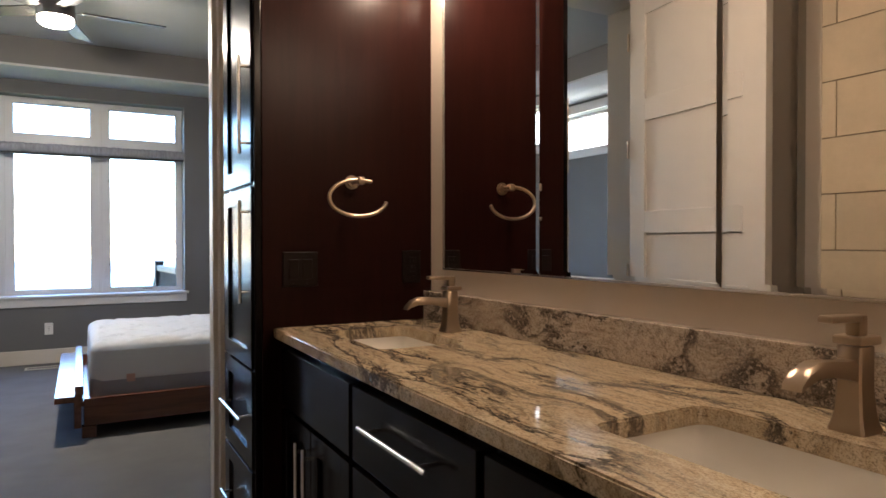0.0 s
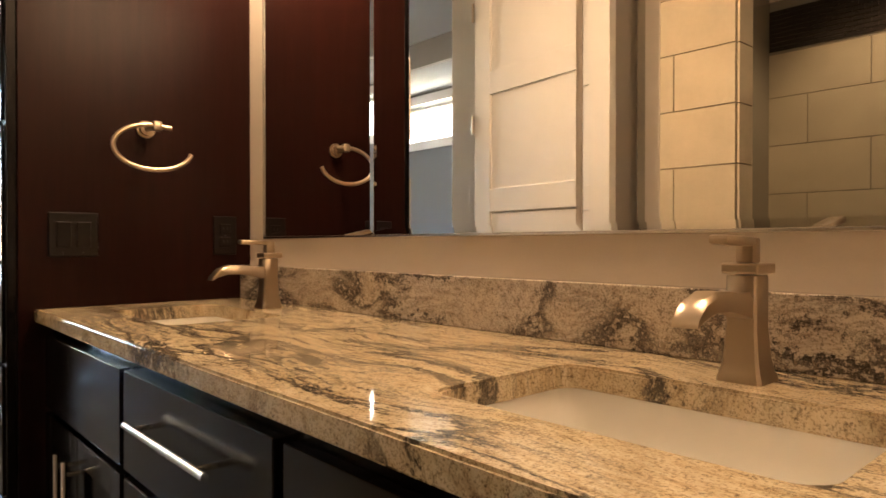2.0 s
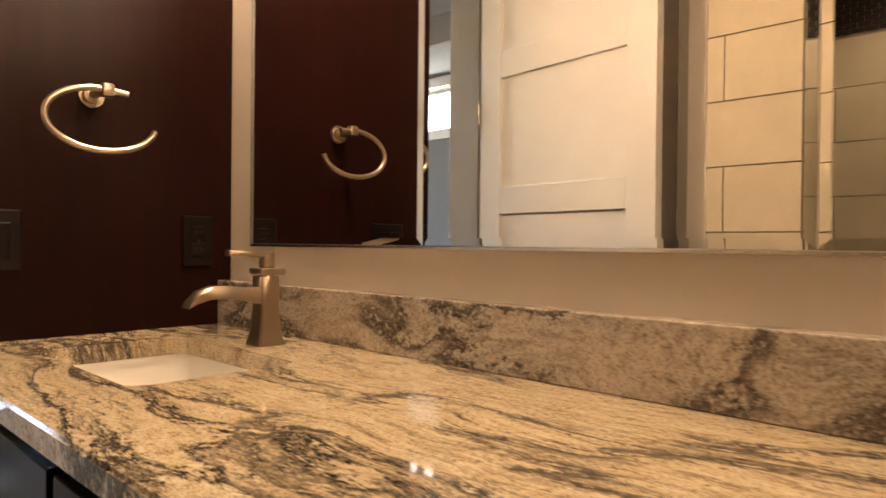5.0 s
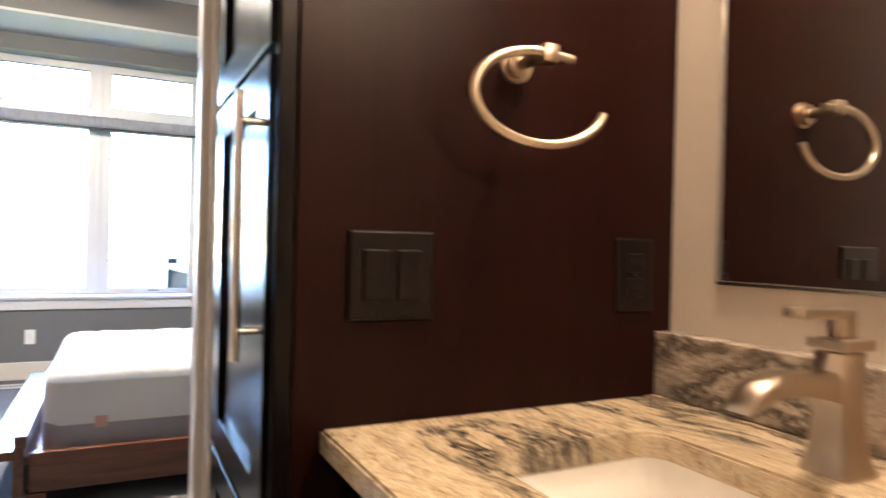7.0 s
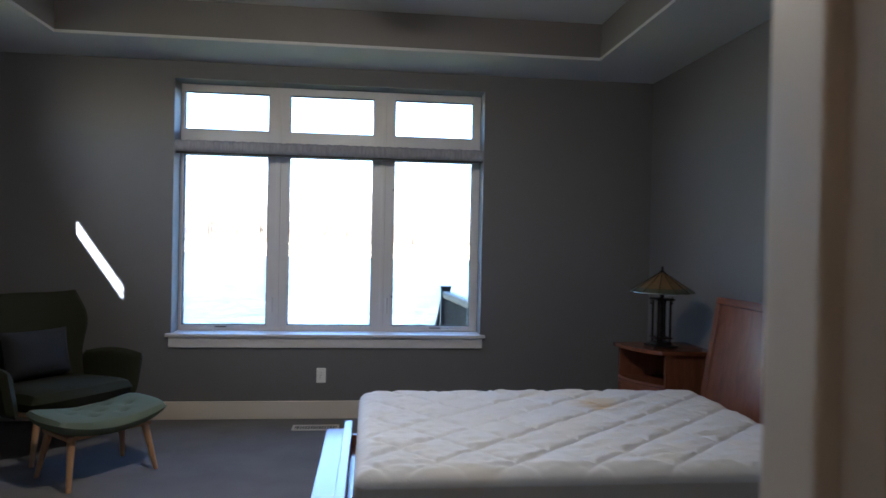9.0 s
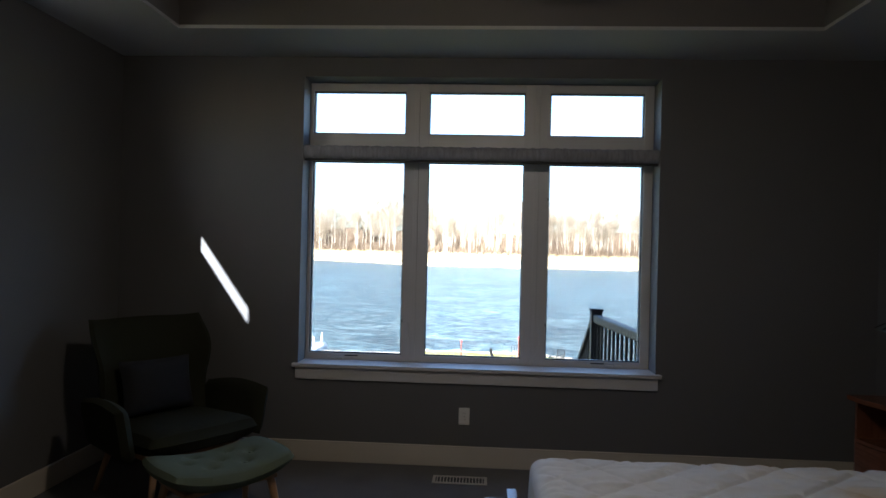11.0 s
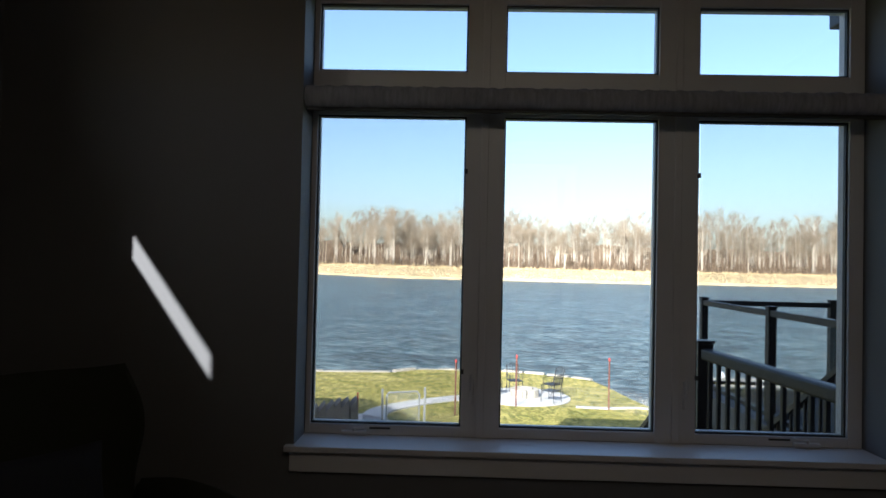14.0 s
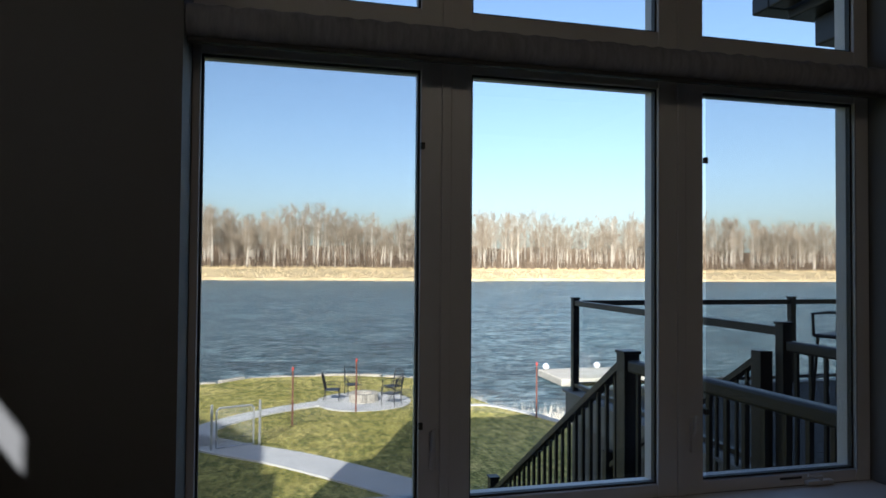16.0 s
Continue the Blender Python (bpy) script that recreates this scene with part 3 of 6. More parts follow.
for a, b in (((TW[0] - 0.09, TW[2] - 0.09), (TW[1] + 0.09, TW[2])), ((TW[0] - 0.09, TW[3]), (TW[1] + 0.09, TW[3] + 0.09)), ((TW[0] - 0.09, TW[2]), (TW[0], TW[3])), ((TW[1], TW[2]), (TW[1] + 0.09, TW[3]))):
    box(bm, (XW, a[0], a[1]), (XW + 0.018, b[0], b[1]))
part("casing", bm, M_WINFRAME, tr)

# ---- vanity ----
CF, CT = 1.195, 0.905       # counter front and top
SINKS = [(2.115, 2.505), (0.930, 1.325)]
SX0, SX1 = 1.328, 1.578


def bar_pull(parent, a, b, out, r=0.006):
    """A straight bar handle from a to b, on two posts that stand back along -out."""
    a, b, out = Vector(a), Vector(b), Vector(out)
    bm = bmesh.new()
    rod(bm, a, b, r, sides=14)
    for f in (0.11, 0.89):
        p = a.lerp(b, f)
        rod(bm, p, p - out, r * 0.8, sides=10)
    return part("handle", bm, M_STEEL, parent, "brushed steel bar handle", True)


def shaker(parent, name, x, y0, y1, z0, z1, shift, slab=False, t=0.02, fr=0.070, rh=0.054):
    """A cabinet front facing -x: a flat slab, or a recessed panel with stiles and rails round it. shift: the cabinet's own place."""
    if slab:
        front = part(name, boxed((x, y0, z0), (x + t, y1, z1), 0.002), M_CABDOOR, parent)
        front.data.transform(shift)
        return front
    front = part(name, boxed((x + 0.009, y0 + fr - 0.003, z0 + rh - 0.003), (x + t - 0.002, y1 - fr + 0.003, z1 - rh + 0.003)), M_CABDOOR, parent)
    front.data.transform(shift)
    for nm, a, b in (("stile", (y0, z0), (y0 + fr, z1)), ("stile", (y1 - fr, z0), (y1, z1)), ("rail", (y0 + fr, z0), (y1 - fr, z0 + rh)), ("rail", (y0 + fr, z1 - rh), (y1 - fr, z1))):
        part(nm, boxed((x, a[0], a[1]), (x + t, b[0], b[1]), 0.0015), M_CABDOOR, front).data.transform(shift)
    return front


FX = 1.215   # face of the fronts


def vanity_unit(y0, y1, kind):
    u = thing("vanity_cabinet", pose(1.5, (y0 + y1) / 2, 0), "espresso-stained vanity base cabinet under the granite top", "cabinet", "vanity cabinets")
    o = Matrix.Translation((-1.5, -(y0 + y1) / 2, 0))

    def loc(ob):
        ob.data.transform(o)
        return ob
    bm = bmesh.new()
    box(bm, (FX + 0.022, y0 + 0.0005, 0.10), (FX + 0.04, y1 - 0.0005, 0.868))
    box(bm, (FX + 0.04, y0 + 0.0005, 0.10), (XM - 0.002, y0 + 0.018, 0.868))
    box(bm, (FX + 0.04, y1 - 0.018, 0.10), (XM - 0.002, y1 - 0.0005, 0.868))
    box(bm, (FX + 0.04, y0 + 0.018, 0.10), (XM - 0.002, y1 - 0.018, 0.118))
    loc(part("body", bm, M_CABDOOR, u))
    loc(part("toe_kick", boxed((FX + 0.09, y0 + 0.001, 0.0), (FX + 0.11, y1 - 0.001, 0.10)), M_TOEKICK, u))
    g = 0.012
    if kind == "sink":
        shaker(u, "drawer_front", FX, y0 + g, y1 - g, 0.665, 0.842, o, True)
        mid = (y0 + y1) / 2
        for a, b, hy in ((y0 + g, mid - 0.003, mid - 0.035), (mid + 0.003, y1 - g, mid + 0.035)):
            d = shaker(u, "door", FX, a, b, 0.125, 0.65, o, False, 0.02, 0.055)
            loc(bar_pull(d, (FX - 0.032, hy, 0.36), (FX - 0.032, hy, 0.615), (-0.03, 0, 0)))
    else:
        for z0, z1 in ((0.665, 0.842), (0.40, 0.65), (0.125, 0.385)):
            d = shaker(u, "drawer_front", FX, y0 + g, y1 - g, z0, z1, o, True)
            m = (y0 + y1) / 2
            loc(bar_pull(d, (FX - 0.032, m - 0.16, min(0.774, (z0 + z1) / 2 + 0.02)), (FX - 0.032, m + 0.16, min(0.774, (z0 + z1) / 2 + 0.02)), (-0.03, 0, 0)))
    return u


for y0, y1, k in ((2.04, 2.66, "sink"), (1.462, 2.04, "drawers"), (VY0 + 0.002, 1.462, "sink")):
    vanity_unit(y0, y1, k)

# granite top with two cut-outs
top = thing("vanity_countertop", pose(1.5, 1.2, CT - 0.032), "polished cream and black veined granite vanity top", "countertop")
o = Matrix.Translation((-1.5, -1.2, -(CT - 0.032)))


def rounded(x0, x1, y0, y1, r, n=5):
    pts = []
    for cx, cy, a0 in ((x1 - r, y1 - r, 0), (x0 + r, y1 - r, 90), (x0 + r, y0 + r, 180), (x1 - r, y0 + r, 270)):
        pts += [(cx + r * math.cos(radians(a0 + 90 * k / n)), cy + r * math.sin(radians(a0 + 90 * k / n))) for k in range(n + 1)]
    return pts


def slab_with_holes(outline, holes, z0, z1):
    bm = bmesh.new()
    loops = []
    for pts in [outline] + holes:
        vs = [bm.verts.new((x, y, z1)) for x, y in pts]
        es = [bm.edges.new((vs[i], vs[(i + 1) % len(vs)])) for i in range(len(vs))]
        loops.append((vs, es))
    bmesh.ops.triangle_fill(bm, edges=[e for _, es in loops for e in es], use_beauty=True)
    r = bmesh.ops.extrude_face_region(bm, geom=bm.faces[:])
    bmesh.ops.translate(bm, vec=(0, 0, z0 - z1), verts=[v for v in r["geom"] if isinstance(v, bmesh.types.BMVert)])
    return bm


bm = slab_with_holes([(CF, VY0), (XM - 0.001, VY0), (XM - 0.001, YC - 0.001), (CF, YC - 0.001)], [rounded(SX0, SX1, a, b, 0.028) for a, b in SINKS], CT - 0.032, CT)
bmesh.ops.recalc_face_normals(bm, faces=bm.faces)
sharp = [e for e in bm.edges if len(e.link_faces) == 2 and e.calc_face_angle(0) > 1.0 and abs(e.verts[0].co.z - e.verts[1].co.z) < 1e-5]
bmesh.ops.bevel(bm, geom=sharp, offset=0.0035, segments=2, affect='EDGES')
ob = part("slab", bm, M_GRANITE, top)
ob.data.transform(o)
ob = part("backsplash", boxed((1.732, VY0, CT + 0.0005), (XM - 0.001, YC - 0.001, CT + 0.1), 0.002), M_SPLASH, top)
ob.data.transform(o)


def basin(y0, y1):
    cy, cx = (y0 + y1) / 2, (SX0 + SX1) / 2
    s = thing("sink", pose(cx, cy, CT - 0.175), "white porcelain undermount sink below the granite top", "sink", "vanity sinks")
    hx, hy = (SX1 - SX0) / 2 + 0.006, (y1 - y0) / 2 + 0.006
    bm = bmesh.new()
    rings = []
    for z, ins, r in ((0.143, -0.012, 0.03), (0.143, 0.0, 0.03), (0.135, 0.002, 0.03), (0.07, 0.012, 0.035), (0.03, 0.022, 0.04), (0.016, 0.04, 0.045), (0.008, 0.075, 0.03)):
        pts = rounded(-hx + ins, hx - ins, -hy + ins, hy - ins, r)
        rings.append([bm.verts.new((x, y, z)) for x, y in pts])
    for A, B in zip(rings, rings[1:]):
        n = len(A)
        for k in range(n):
            bm.faces.new((A[k], A[(k + 1) % n], B[(k + 1) % n], B[k]))
    bm.faces.new(rings[-1])
    part("bowl", bm, M_PORCELAIN, s, smooth=True)
    bm = lathe(bmesh.new(), [(0.022, 0.0085), (0.022, 0.011), (0.016, 0.012), (0.004, 0.0125)], sides=20)
    part("drain", bm, M_NICKEL, s, "brushed nickel drain", True)


for a, b in SINKS:
    basin(a, b)


def faucet(y):
    """A square lever faucet; the spout points to -x."""
    f = thing("faucet", pose(1.645, y, CT), "brushed nickel single-lever bathroom faucet", "faucet", "vanity faucets")
    bm = bmesh.new()
    rings = []
    for z, h in ((0.0, 0.029), (0.005, 0.029), (0.012, 0.026), (0.03, 0.0225), (0.07, 0.0195), (0.135, 0.0195), (0.137, 0.0185)):
        rings.append([bm.verts.new((x * h, yy * h, z)) for x, yy in ((-1, -0.85), (-0.85, -1), (0.85, -1), (1, -0.85), (1, 0.85), (0.85, 1), (-0.85, 1), (-1, 0.85))])
    for A, B in zip(rings, rings[1:]):
        for k in range(8):
            bm.faces.new((A[k], A[(k + 1) % 8], B[(k + 1) % 8], B[k]))
    bm.faces.new(rings[0][::-1])
    bm.faces.new(rings[-1])
    part("body", bm, M_NICKEL, f, smooth=True)
    bm = bmesh.new()
    rings = []
    path = [(-0.012, 0.098, 0.0165, 0.018), (-0.04, 0.102, 0.0155, 0.0135), (-0.08, 0.108, 0.016, 0.012), (-0.115, 0.109, 0.017, 0.012), (-0.142, 0.101, 0.017, 0.011), (-0.158, 0.088, 0.016, 0.006)]
    for x, z, w, h in path:
        rings.append([bm.verts.new((x + (0.3 * c if x < -0.1 else 0), a, z + c)) for a, c in ((-w, -h), (-w, h * 0.5), (-w * 0.7, h), (w * 0.7, h), (w, h * 0.5), (w, -h))])
    for A, B in zip(rings, rings[1:]):
        for k in range(6):
            bm.faces.new((A[k], A[(k + 1) % 6], B[(k + 1) % 6], B[k]))
    bm.faces.new(rings[0][::-1])
    bm.faces.new(rings[-1])
    part("spout", bm, M_NICKEL, f, smooth=True)
    part("collar", boxed((-0.024, -0.024, 0.139), (0.030, 0.024, 0.153), 0.003), M_NICKEL, f)
    bm = bmesh.new()
    box(bm, (-0.010, -0.012, 0.152), (0.014, 0.012, 0.186), 0.004)
    box(bm, (-0.088, -0.0125, 0.174), (-0.006, 0.0125, 0.186), 0.004, pose(0, 0, 0.0, 0, 2.0, 0))
    part("lever", bm, M_NICKEL, f, smooth=True)
    for piece in f.children:
        piece.data.transform(Matrix.Diagonal((0.95, 0.92, 0.915, 1)))


for y in (2.315, 1.115):
    faucet(y)

# mirror: three bevelled panels side by side in a thin bright channel
MY0, MY1, MZ0, MZ1 = 0.866, 2.574, 1.089, 2.08
mir = thing("mirror", pose(XM, (MY0 + MY1) / 2, MZ0), "large frameless wall mirror above the vanity", "mirror")


def mirror_panel(y0, y1, z1, rim=0.0125):
    """A plate whose edges slope back to the wall."""
    bm = bmesh.new()
    rings = []
    for x, d in ((-0.0003, 0.0), (-0.00095, 0.0), (-0.0020, rim)):
        rings.append([bm.verts.new((x, y, z)) for y, z in ((y0 + d, d), (y0 + d, z1 - d), (y1 - d, z1 - d), (y1 - d, d))])
    for A, B in zip(rings, rings[1:]):
        for k in range(4):
            bm.faces.new((A[k], A[(k + 1) % 4], B[(k + 1) % 4], B[k]))
    bm.faces.new(rings[0][::-1])
    bm.faces.new(rings[-1])
    bmesh.ops.recalc_face_normals(bm, faces=bm.faces)
    return bm


MC = (MY0 + MY1) / 2
for a, b in ((MY0, 1.4395), (1.4405, 2.0305), (2.0315, MY1)):
    part("mirror_panel", mirror_panel(a - MC, b - MC, MZ1 - MZ0), M_MIRROR, mir, "mirror glass with a bevelled rim")
part("edge_channel", boxed((-0.006, MY0 - MC, -0.006), (-0.0005, MY1 - MC, -0.0005), 0.001), M_STEEL, mir, "bright metal bottom channel")
part("edge_channel", boxed((-0.0045, MY1 - MC + 0.0005, -0.006), (-0.0005, MY1 - MC + 0.004, MZ1 - MZ0), 0.001), M_STEEL, mir, "bright metal side channel")

# vanity light bars above the mirror
for vy in (2.40, 1.12):
    v = thing("vanity_light", pose(XM, vy, 2.30), "nickel vanity light bar above the mirror", "wall lamp", "vanity lights")
    part("plate", boxed((-0.025, -0.20, -0.04), (-0.001, 0.20, 0.04), 0.004), M_NICKEL, v)
    part("arm", rod(bmesh.new(), (-0.02, 0, 0.0), (-0.13, 0, 0.0), 0.008), M_NICKEL, v)
    part("diffuser", boxed((-0.19, -0.22, -0.015), (-0.11, 0.22, 0.03), 0.008), M_OUTLET, v)

# ---- tall cabinet ----
TC = thing("tall_cabinet", pose(1.45, 2.88, 0), "tall espresso-stained linen cabinet beside the doorway", "cabinet")
o = Matrix.Translation((-1.45, -2.88, 0))
TXF = 1.130


def tloc(ob):
    ob.data.transform(o)
    return ob


tloc(part("side_panel", boxed((TXF + 0.03, YC, 0.0), (XM - 0.002, YC + 0.02, 2.70), 0.002), M_ESPRESSO, TC, "dark red-brown stained side panel"))
bm = boxed((TXF + 0.022, YC + 0.0205, 0.10), (XM - 0.002, 3.128, 2.70))
tloc(part("body", bm, M_CABDOOR, TC))
tloc(part("front_stile", boxed((TXF + 0.006, YC + 0.001, 0.0), (TXF + 0.0295, YC + 0.0195, 2.70), 0.003), M_CABDOOR, TC))
for z0, z1, h0, h1 in ((0.775, 1.358, 0.985, 1.313), (1.370, 2.55, 1.462, 1.775)):
    d = shaker(TC, "door", TXF, YC + 0.025, 3.127, z0, z1, o)
    tloc(bar_pull(d, (TXF - 0.030, 2.712, h0), (TXF - 0.030, 2.712, h1), (-0.03, 0, 0), 0.006))
for z0, z1 in ((0.45, 0.765), (0.12, 0.44)):
    d = shaker(TC, "drawer_front", TXF, YC + 0.025, 3.127, z0, z1, o)
    tloc(bar_pull(d, (TXF - 0.030, 2.73, (z0 + z1) / 2), (TXF - 0.030, 3.05, (z0 + z1) / 2), (-0.03, 0, 0), 0.006))

# towel ring on the side panel
ring = thing("towel_ring", pose(1.47, YC, 1.381), "satin nickel open towel ring on the cabinet side", "towel ring")
bm = bmesh.new()
for prof in ((0.024, 0.0, 0.006), (0.018, 0.006, 0.018), (0.009, 0.018, 0.062)):
    rod(bm, (-0.010, -prof[1], 0), (-0.010, -prof[2], 0), prof[0], sides=20)
part("post", bm, M_NICKEL, ring, smooth=True)
bm = bmesh.new()
box(bm, (-0.016, -0.082, -0.012), (0.008, -0.058, 0.014), 0.005)
part("knuckle", bm, M_NICKEL, ring, smooth=True)
pts = [(0.034, -0.070, -0.001), (0.0, -0.072, 0.001), (-0.02, -0.072, 0.002)]
for k in range(25):
    a = radians(100 + k * (250 / 24))
    pts.append((-0.012 + 0.101 * math.cos(a), -0.072, -0.057 + 0.0595 * math.sin(a)))
part("ring", tube(bmesh.new(), pts, 0.0064, 12), M_NICKEL, ring, smooth=True)


def wall_plate(name, m, w, h, label, cat, plate_mat, kind):
    """A cover plate facing -y, with its rockers or sockets."""
    p = thing(name, m, label, cat)
    part("plate", boxed((-w / 2, -0.006, -h / 2), (w / 2, -0.0005, h / 2), 0.0035), plate_mat, p)
    if kind == "switch":
        for x in (-0.023, 0.023):
            part("rocker", boxed((x - 0.0165, -0.009, -0.033), (x + 0.0165, -0.004, 0.033), 0.002, pose(0, 0, 0, 3)), plate_mat, p)
            part("screw", rod(bmesh.new(), (x, -0.0075, -0.048), (x, -0.005, -0.048), 0.003), plate_mat, p)
    else:
        for z in (-0.019, 0.019):
            part("socket", boxed((-0.0165, -0.0078, z - 0.0145), (0.0165, -0.004, z + 0.0145), 0.002), plate_mat, p)
            for x in (-0.006, 0.006):
                part("slot", boxed((x - 0.001, -0.0082, z - 0.002), (x + 0.001, -0.0076, z + 0.006)), M_SLOT, p)
        part("screw", rod(bmesh.new(), (0, -0.008, 0), (0, -0.005, 0), 0.003), M_SLOT, p)
    return p


wall_plate("light_switch", pose(1.282, YC, 1.0915), 0.116, 0.114, "dark bronze double rocker switch plate on the cabinet", "light switch", M_BRONZE, "switch")
wall_plate("power_outlet", pose(1.684, YC, 1.0925), 0.072, 0.114, "dark bronze power outlet on the cabinet side", "power outlet", M_BRONZE, "outlet")
wall_plate("power_outlet", pose(0.393, YN, 0.335), 0.072, 0.114, "white power outlet below the window", "power outlet", M_OUTLET, "outlet")

# ---- shower, seen in the mirror ----
SHX = -1.20
wall_x("wall_shower_back", SHX - 0.15, SHX, -1.6, 2.43, 0, SOFFIT, [], M_GROUT, "shower back wall behind stone tiles")
wall_y("wall_shower_end", 2.30, 2.56, SHX - 0.15, -0.121, 0, SOFFIT, [], M_GROUT, "shower end wall")
wall_x("wall_shower_return", 0.08, 0.20, RY0, RY1 + 0.11, 0, SOFFIT, [], M_GROUT, "short shower wall faced with stone tiles")

glass_door = thing("shower_screen", pose(-0.26, 1.6, 0), "frameless clear glass shower screen", "shower screen")
part("glass_panel", boxed((-0.005, -0.10, 0.02), (0.005, 0.40, 2.1)), M_SHOWERGLASS, glass_door, "clear glass panel")
part("glass_panel", boxed((-0.005, -0.75, 0.02), (0.005, -0.106, 2.1)), M_SHOWERGLASS, glass_door, "clear glass panel")
part("edge_seal", boxed((-0.006, -0.1055, 0.02), (0.006, -0.1005, 2.1)), M_SLOT, glass_door, "dark edge seal")
structure("tile_trim", boxed((0.2005, RY1 + 0.002, 0.0), (0.207, RY1 + 0.07, SOFFIT - 0.001), 0.002), M_BATHWALL, "pale corner trim beside the shower tiles", "trim")

# ---- bedroom furniture ----
BX0, BX1, BY0, BY1 = 0.71, 2.66, 5.16, 6.52
bed = thing("platform_bed", pose(1.7, 5.84, 0), "cherry wood platform bed with a slanted headboard", "bed")
o = Matrix.Translation((-1.7, -5.84, 0))


def bl(ob):
    ob.data.transform(o)
    return ob


bl(part("side_rail", boxed((0.672, 5.06, 0.07), (2.74, 5.10, 0.235), 0.004), M_CHERRYX, bed))
bl(part("side_rail", boxed((0.66, 6.60, 0.07), (2.74, 6.64, 0.27), 0.004), M_CHERRYX, bed))
bl(part("foot_rail", boxed((0.62, 5.02, 0.07), (0.66, 6.70, 0.275), 0.004), M_CHERRY, bed))
bl(part("ledge", boxed((0.52, 4.98, 0.235), (0.625, 6.74, 0.272), 0.004), M_CHERRY, bed, "glossy cherry ledge along the foot"))
bl(part("foot_cap", boxed((0.625, 5.0, 0.273), (0.672, 6.72, 0.325), 0.004), M_CHERRY, bed))
bl(part("deck", boxed((0.66, 5.10, 0.18), (2.74, 6.60, 0.21)), M_CHERRYX, bed))
for x in (0.70, 2.64):
    for y in (5.08, 6.62):
        bl(part("leg", boxed((x - 0.04, y - 0.035, 0.0), (x + 0.04, y + 0.035, 0.0695), 0.004), M_CHERRYX, bed))
# headboard: a leaning panel in a frame
HBM = pose(2.76, 5.85, 0.10, 0, 9, 0)
bm = bmesh.new()
box(bm, (0, -0.80, 0.0), (0.022, 0.80, 0.95), 0.004, HBM)
bl(part("headboard", bm, M_CHERRYZ, bed, "cherry headboard panel with matched grain"))
bm = bmesh.new()
box(bm, (-0.006, -0.855, 0.951), (0.034, 0.855, 0.995), 0.005, HBM)
bl(part("headboard_rail", bm, M_CHERRY, bed))
for y in (-0.828, 0.828):
    bm = bmesh.new()
    box(bm, (-0.006, y - 0.027, 0.0), (0.034, y + 0.027, 0.950), 0.004, HBM)
    bl(part("headboard_stile", bm, M_CHERRYZ, bed))

mat = thing("mattress", pose((BX0 + BX1) / 2, (BY0 + BY1) / 2, 0.211), "bare white quilted mattress with faint stains", "mattress")
LX, LY, MH = (BX1 - BX0) / 2, (BY1 - BY0) / 2, 0.353


def quilt(x, y):
    """Height of the quilted top: two families of narrow slanting seams, with creases between them."""
    d = 0.215
    p, q = (x * 0.643 - y * 0.766) / d, (x * 0.766 + y * 0.643) / d
    off = lambda s: abs(((s + 0.5) % 1.0) - 0.5) * d
    seam = max(math.exp(-(off(p) / 0.013) ** 2), 0.75 * math.exp(-(off(q) / 0.013) ** 2))
    puff = 0.007 * (1 - math.exp(-min(off(p), off(q)) / 0.05))
    crease = 0.011 * noise.noise((x * 7 + y * 5, y * 26 - x * 6, 0.3)) + 0.0045 * noise.noise((x * 22, y * 40, 2.0))
    return 0.006 + puff - 0.011 * seam + crease * (1 - 0.7 * seam)


def top_of(u, v):
    x, y = (u * 2 - 1) * LX, (v * 2 - 1) * LY
    r = 0.07
    ex, ey = max(0, abs(x) - (LX - r)), max(0, abs(y) - (LY - r))
    e = min(1, math.hypot(ex, ey) / r)
    drop = r * 0.75 * (1 - math.sqrt(max(0, 1 - e * e)))
    if math.hypot(ex, ey) > r:
        k = r / math.hypot(ex, ey)
        x = math.copysign(LX - r + ex * k, x) if ex else x
        y = math.copysign(LY - r + ey * k, y) if ey else y
    return Vector((x, y, MH - 0.014 - drop + quilt(x, y) * (1 - e)))


part("quilted_top", sheet(290, 205, top_of), M_MATTRESS, mat, "white quilted top panel", True)
side = [(x, y) for x, y in rounded(-LX, LX, -LY, LY, 0.07, 8)]
bm = bmesh.new()
rings = []
for z, k in ((0.05, 1.0), (0.10, 1.003), (0.18, 1.005), (MH - 0.066, 1.0)):
    rings.append([bm.verts.new((x * k, y * k, z)) for x, y in side])
for A, B in zip(rings, rings[1:]):
    for k in range(len(A)):
        bm.faces.new((A[k], A[(k + 1) % len(A)], B[(k + 1) % len(A)], B[k]))
part("side_panel", bm, M_MATSIDE, mat, "smooth white side panel", True)
bm = bmesh.new()
rings = []
n = len(side)
for lvl in range(2):
    ring_pts = []
    for i, (x, y) in enumerate(side):
        near = max(0.0, 1 - min(math.hypot(x - sx * LX, y - sy * LY) for sx in (-1, 1) for sy in (-1, 1)) / 0.28)
        z = 0.004 if lvl == 0 else 0.055 + 0.075 * near ** 1.5
        ring_pts.append(bm.verts.new((x * 1.006, y * 1.008, z)))
    rings.append(ring_pts)
for k in range(n):
    bm.faces.new((rings[0][k], rings[0][(k + 1) % n], rings[1][(k + 1) % n], rings[1][k]))
bm.faces.new(rings[0][::-1])
part("lower_border", bm, M_MATGREY, mat, "grey lower border curving up at the corners", True)
part("fabric_tag", boxed((-LX + 0.20, -LY * 1.012, 0.085), (-LX + 0.25, -LY * 1.006, 0.135), 0.001), M_TAG, mat, "small rust-coloured woven tag")


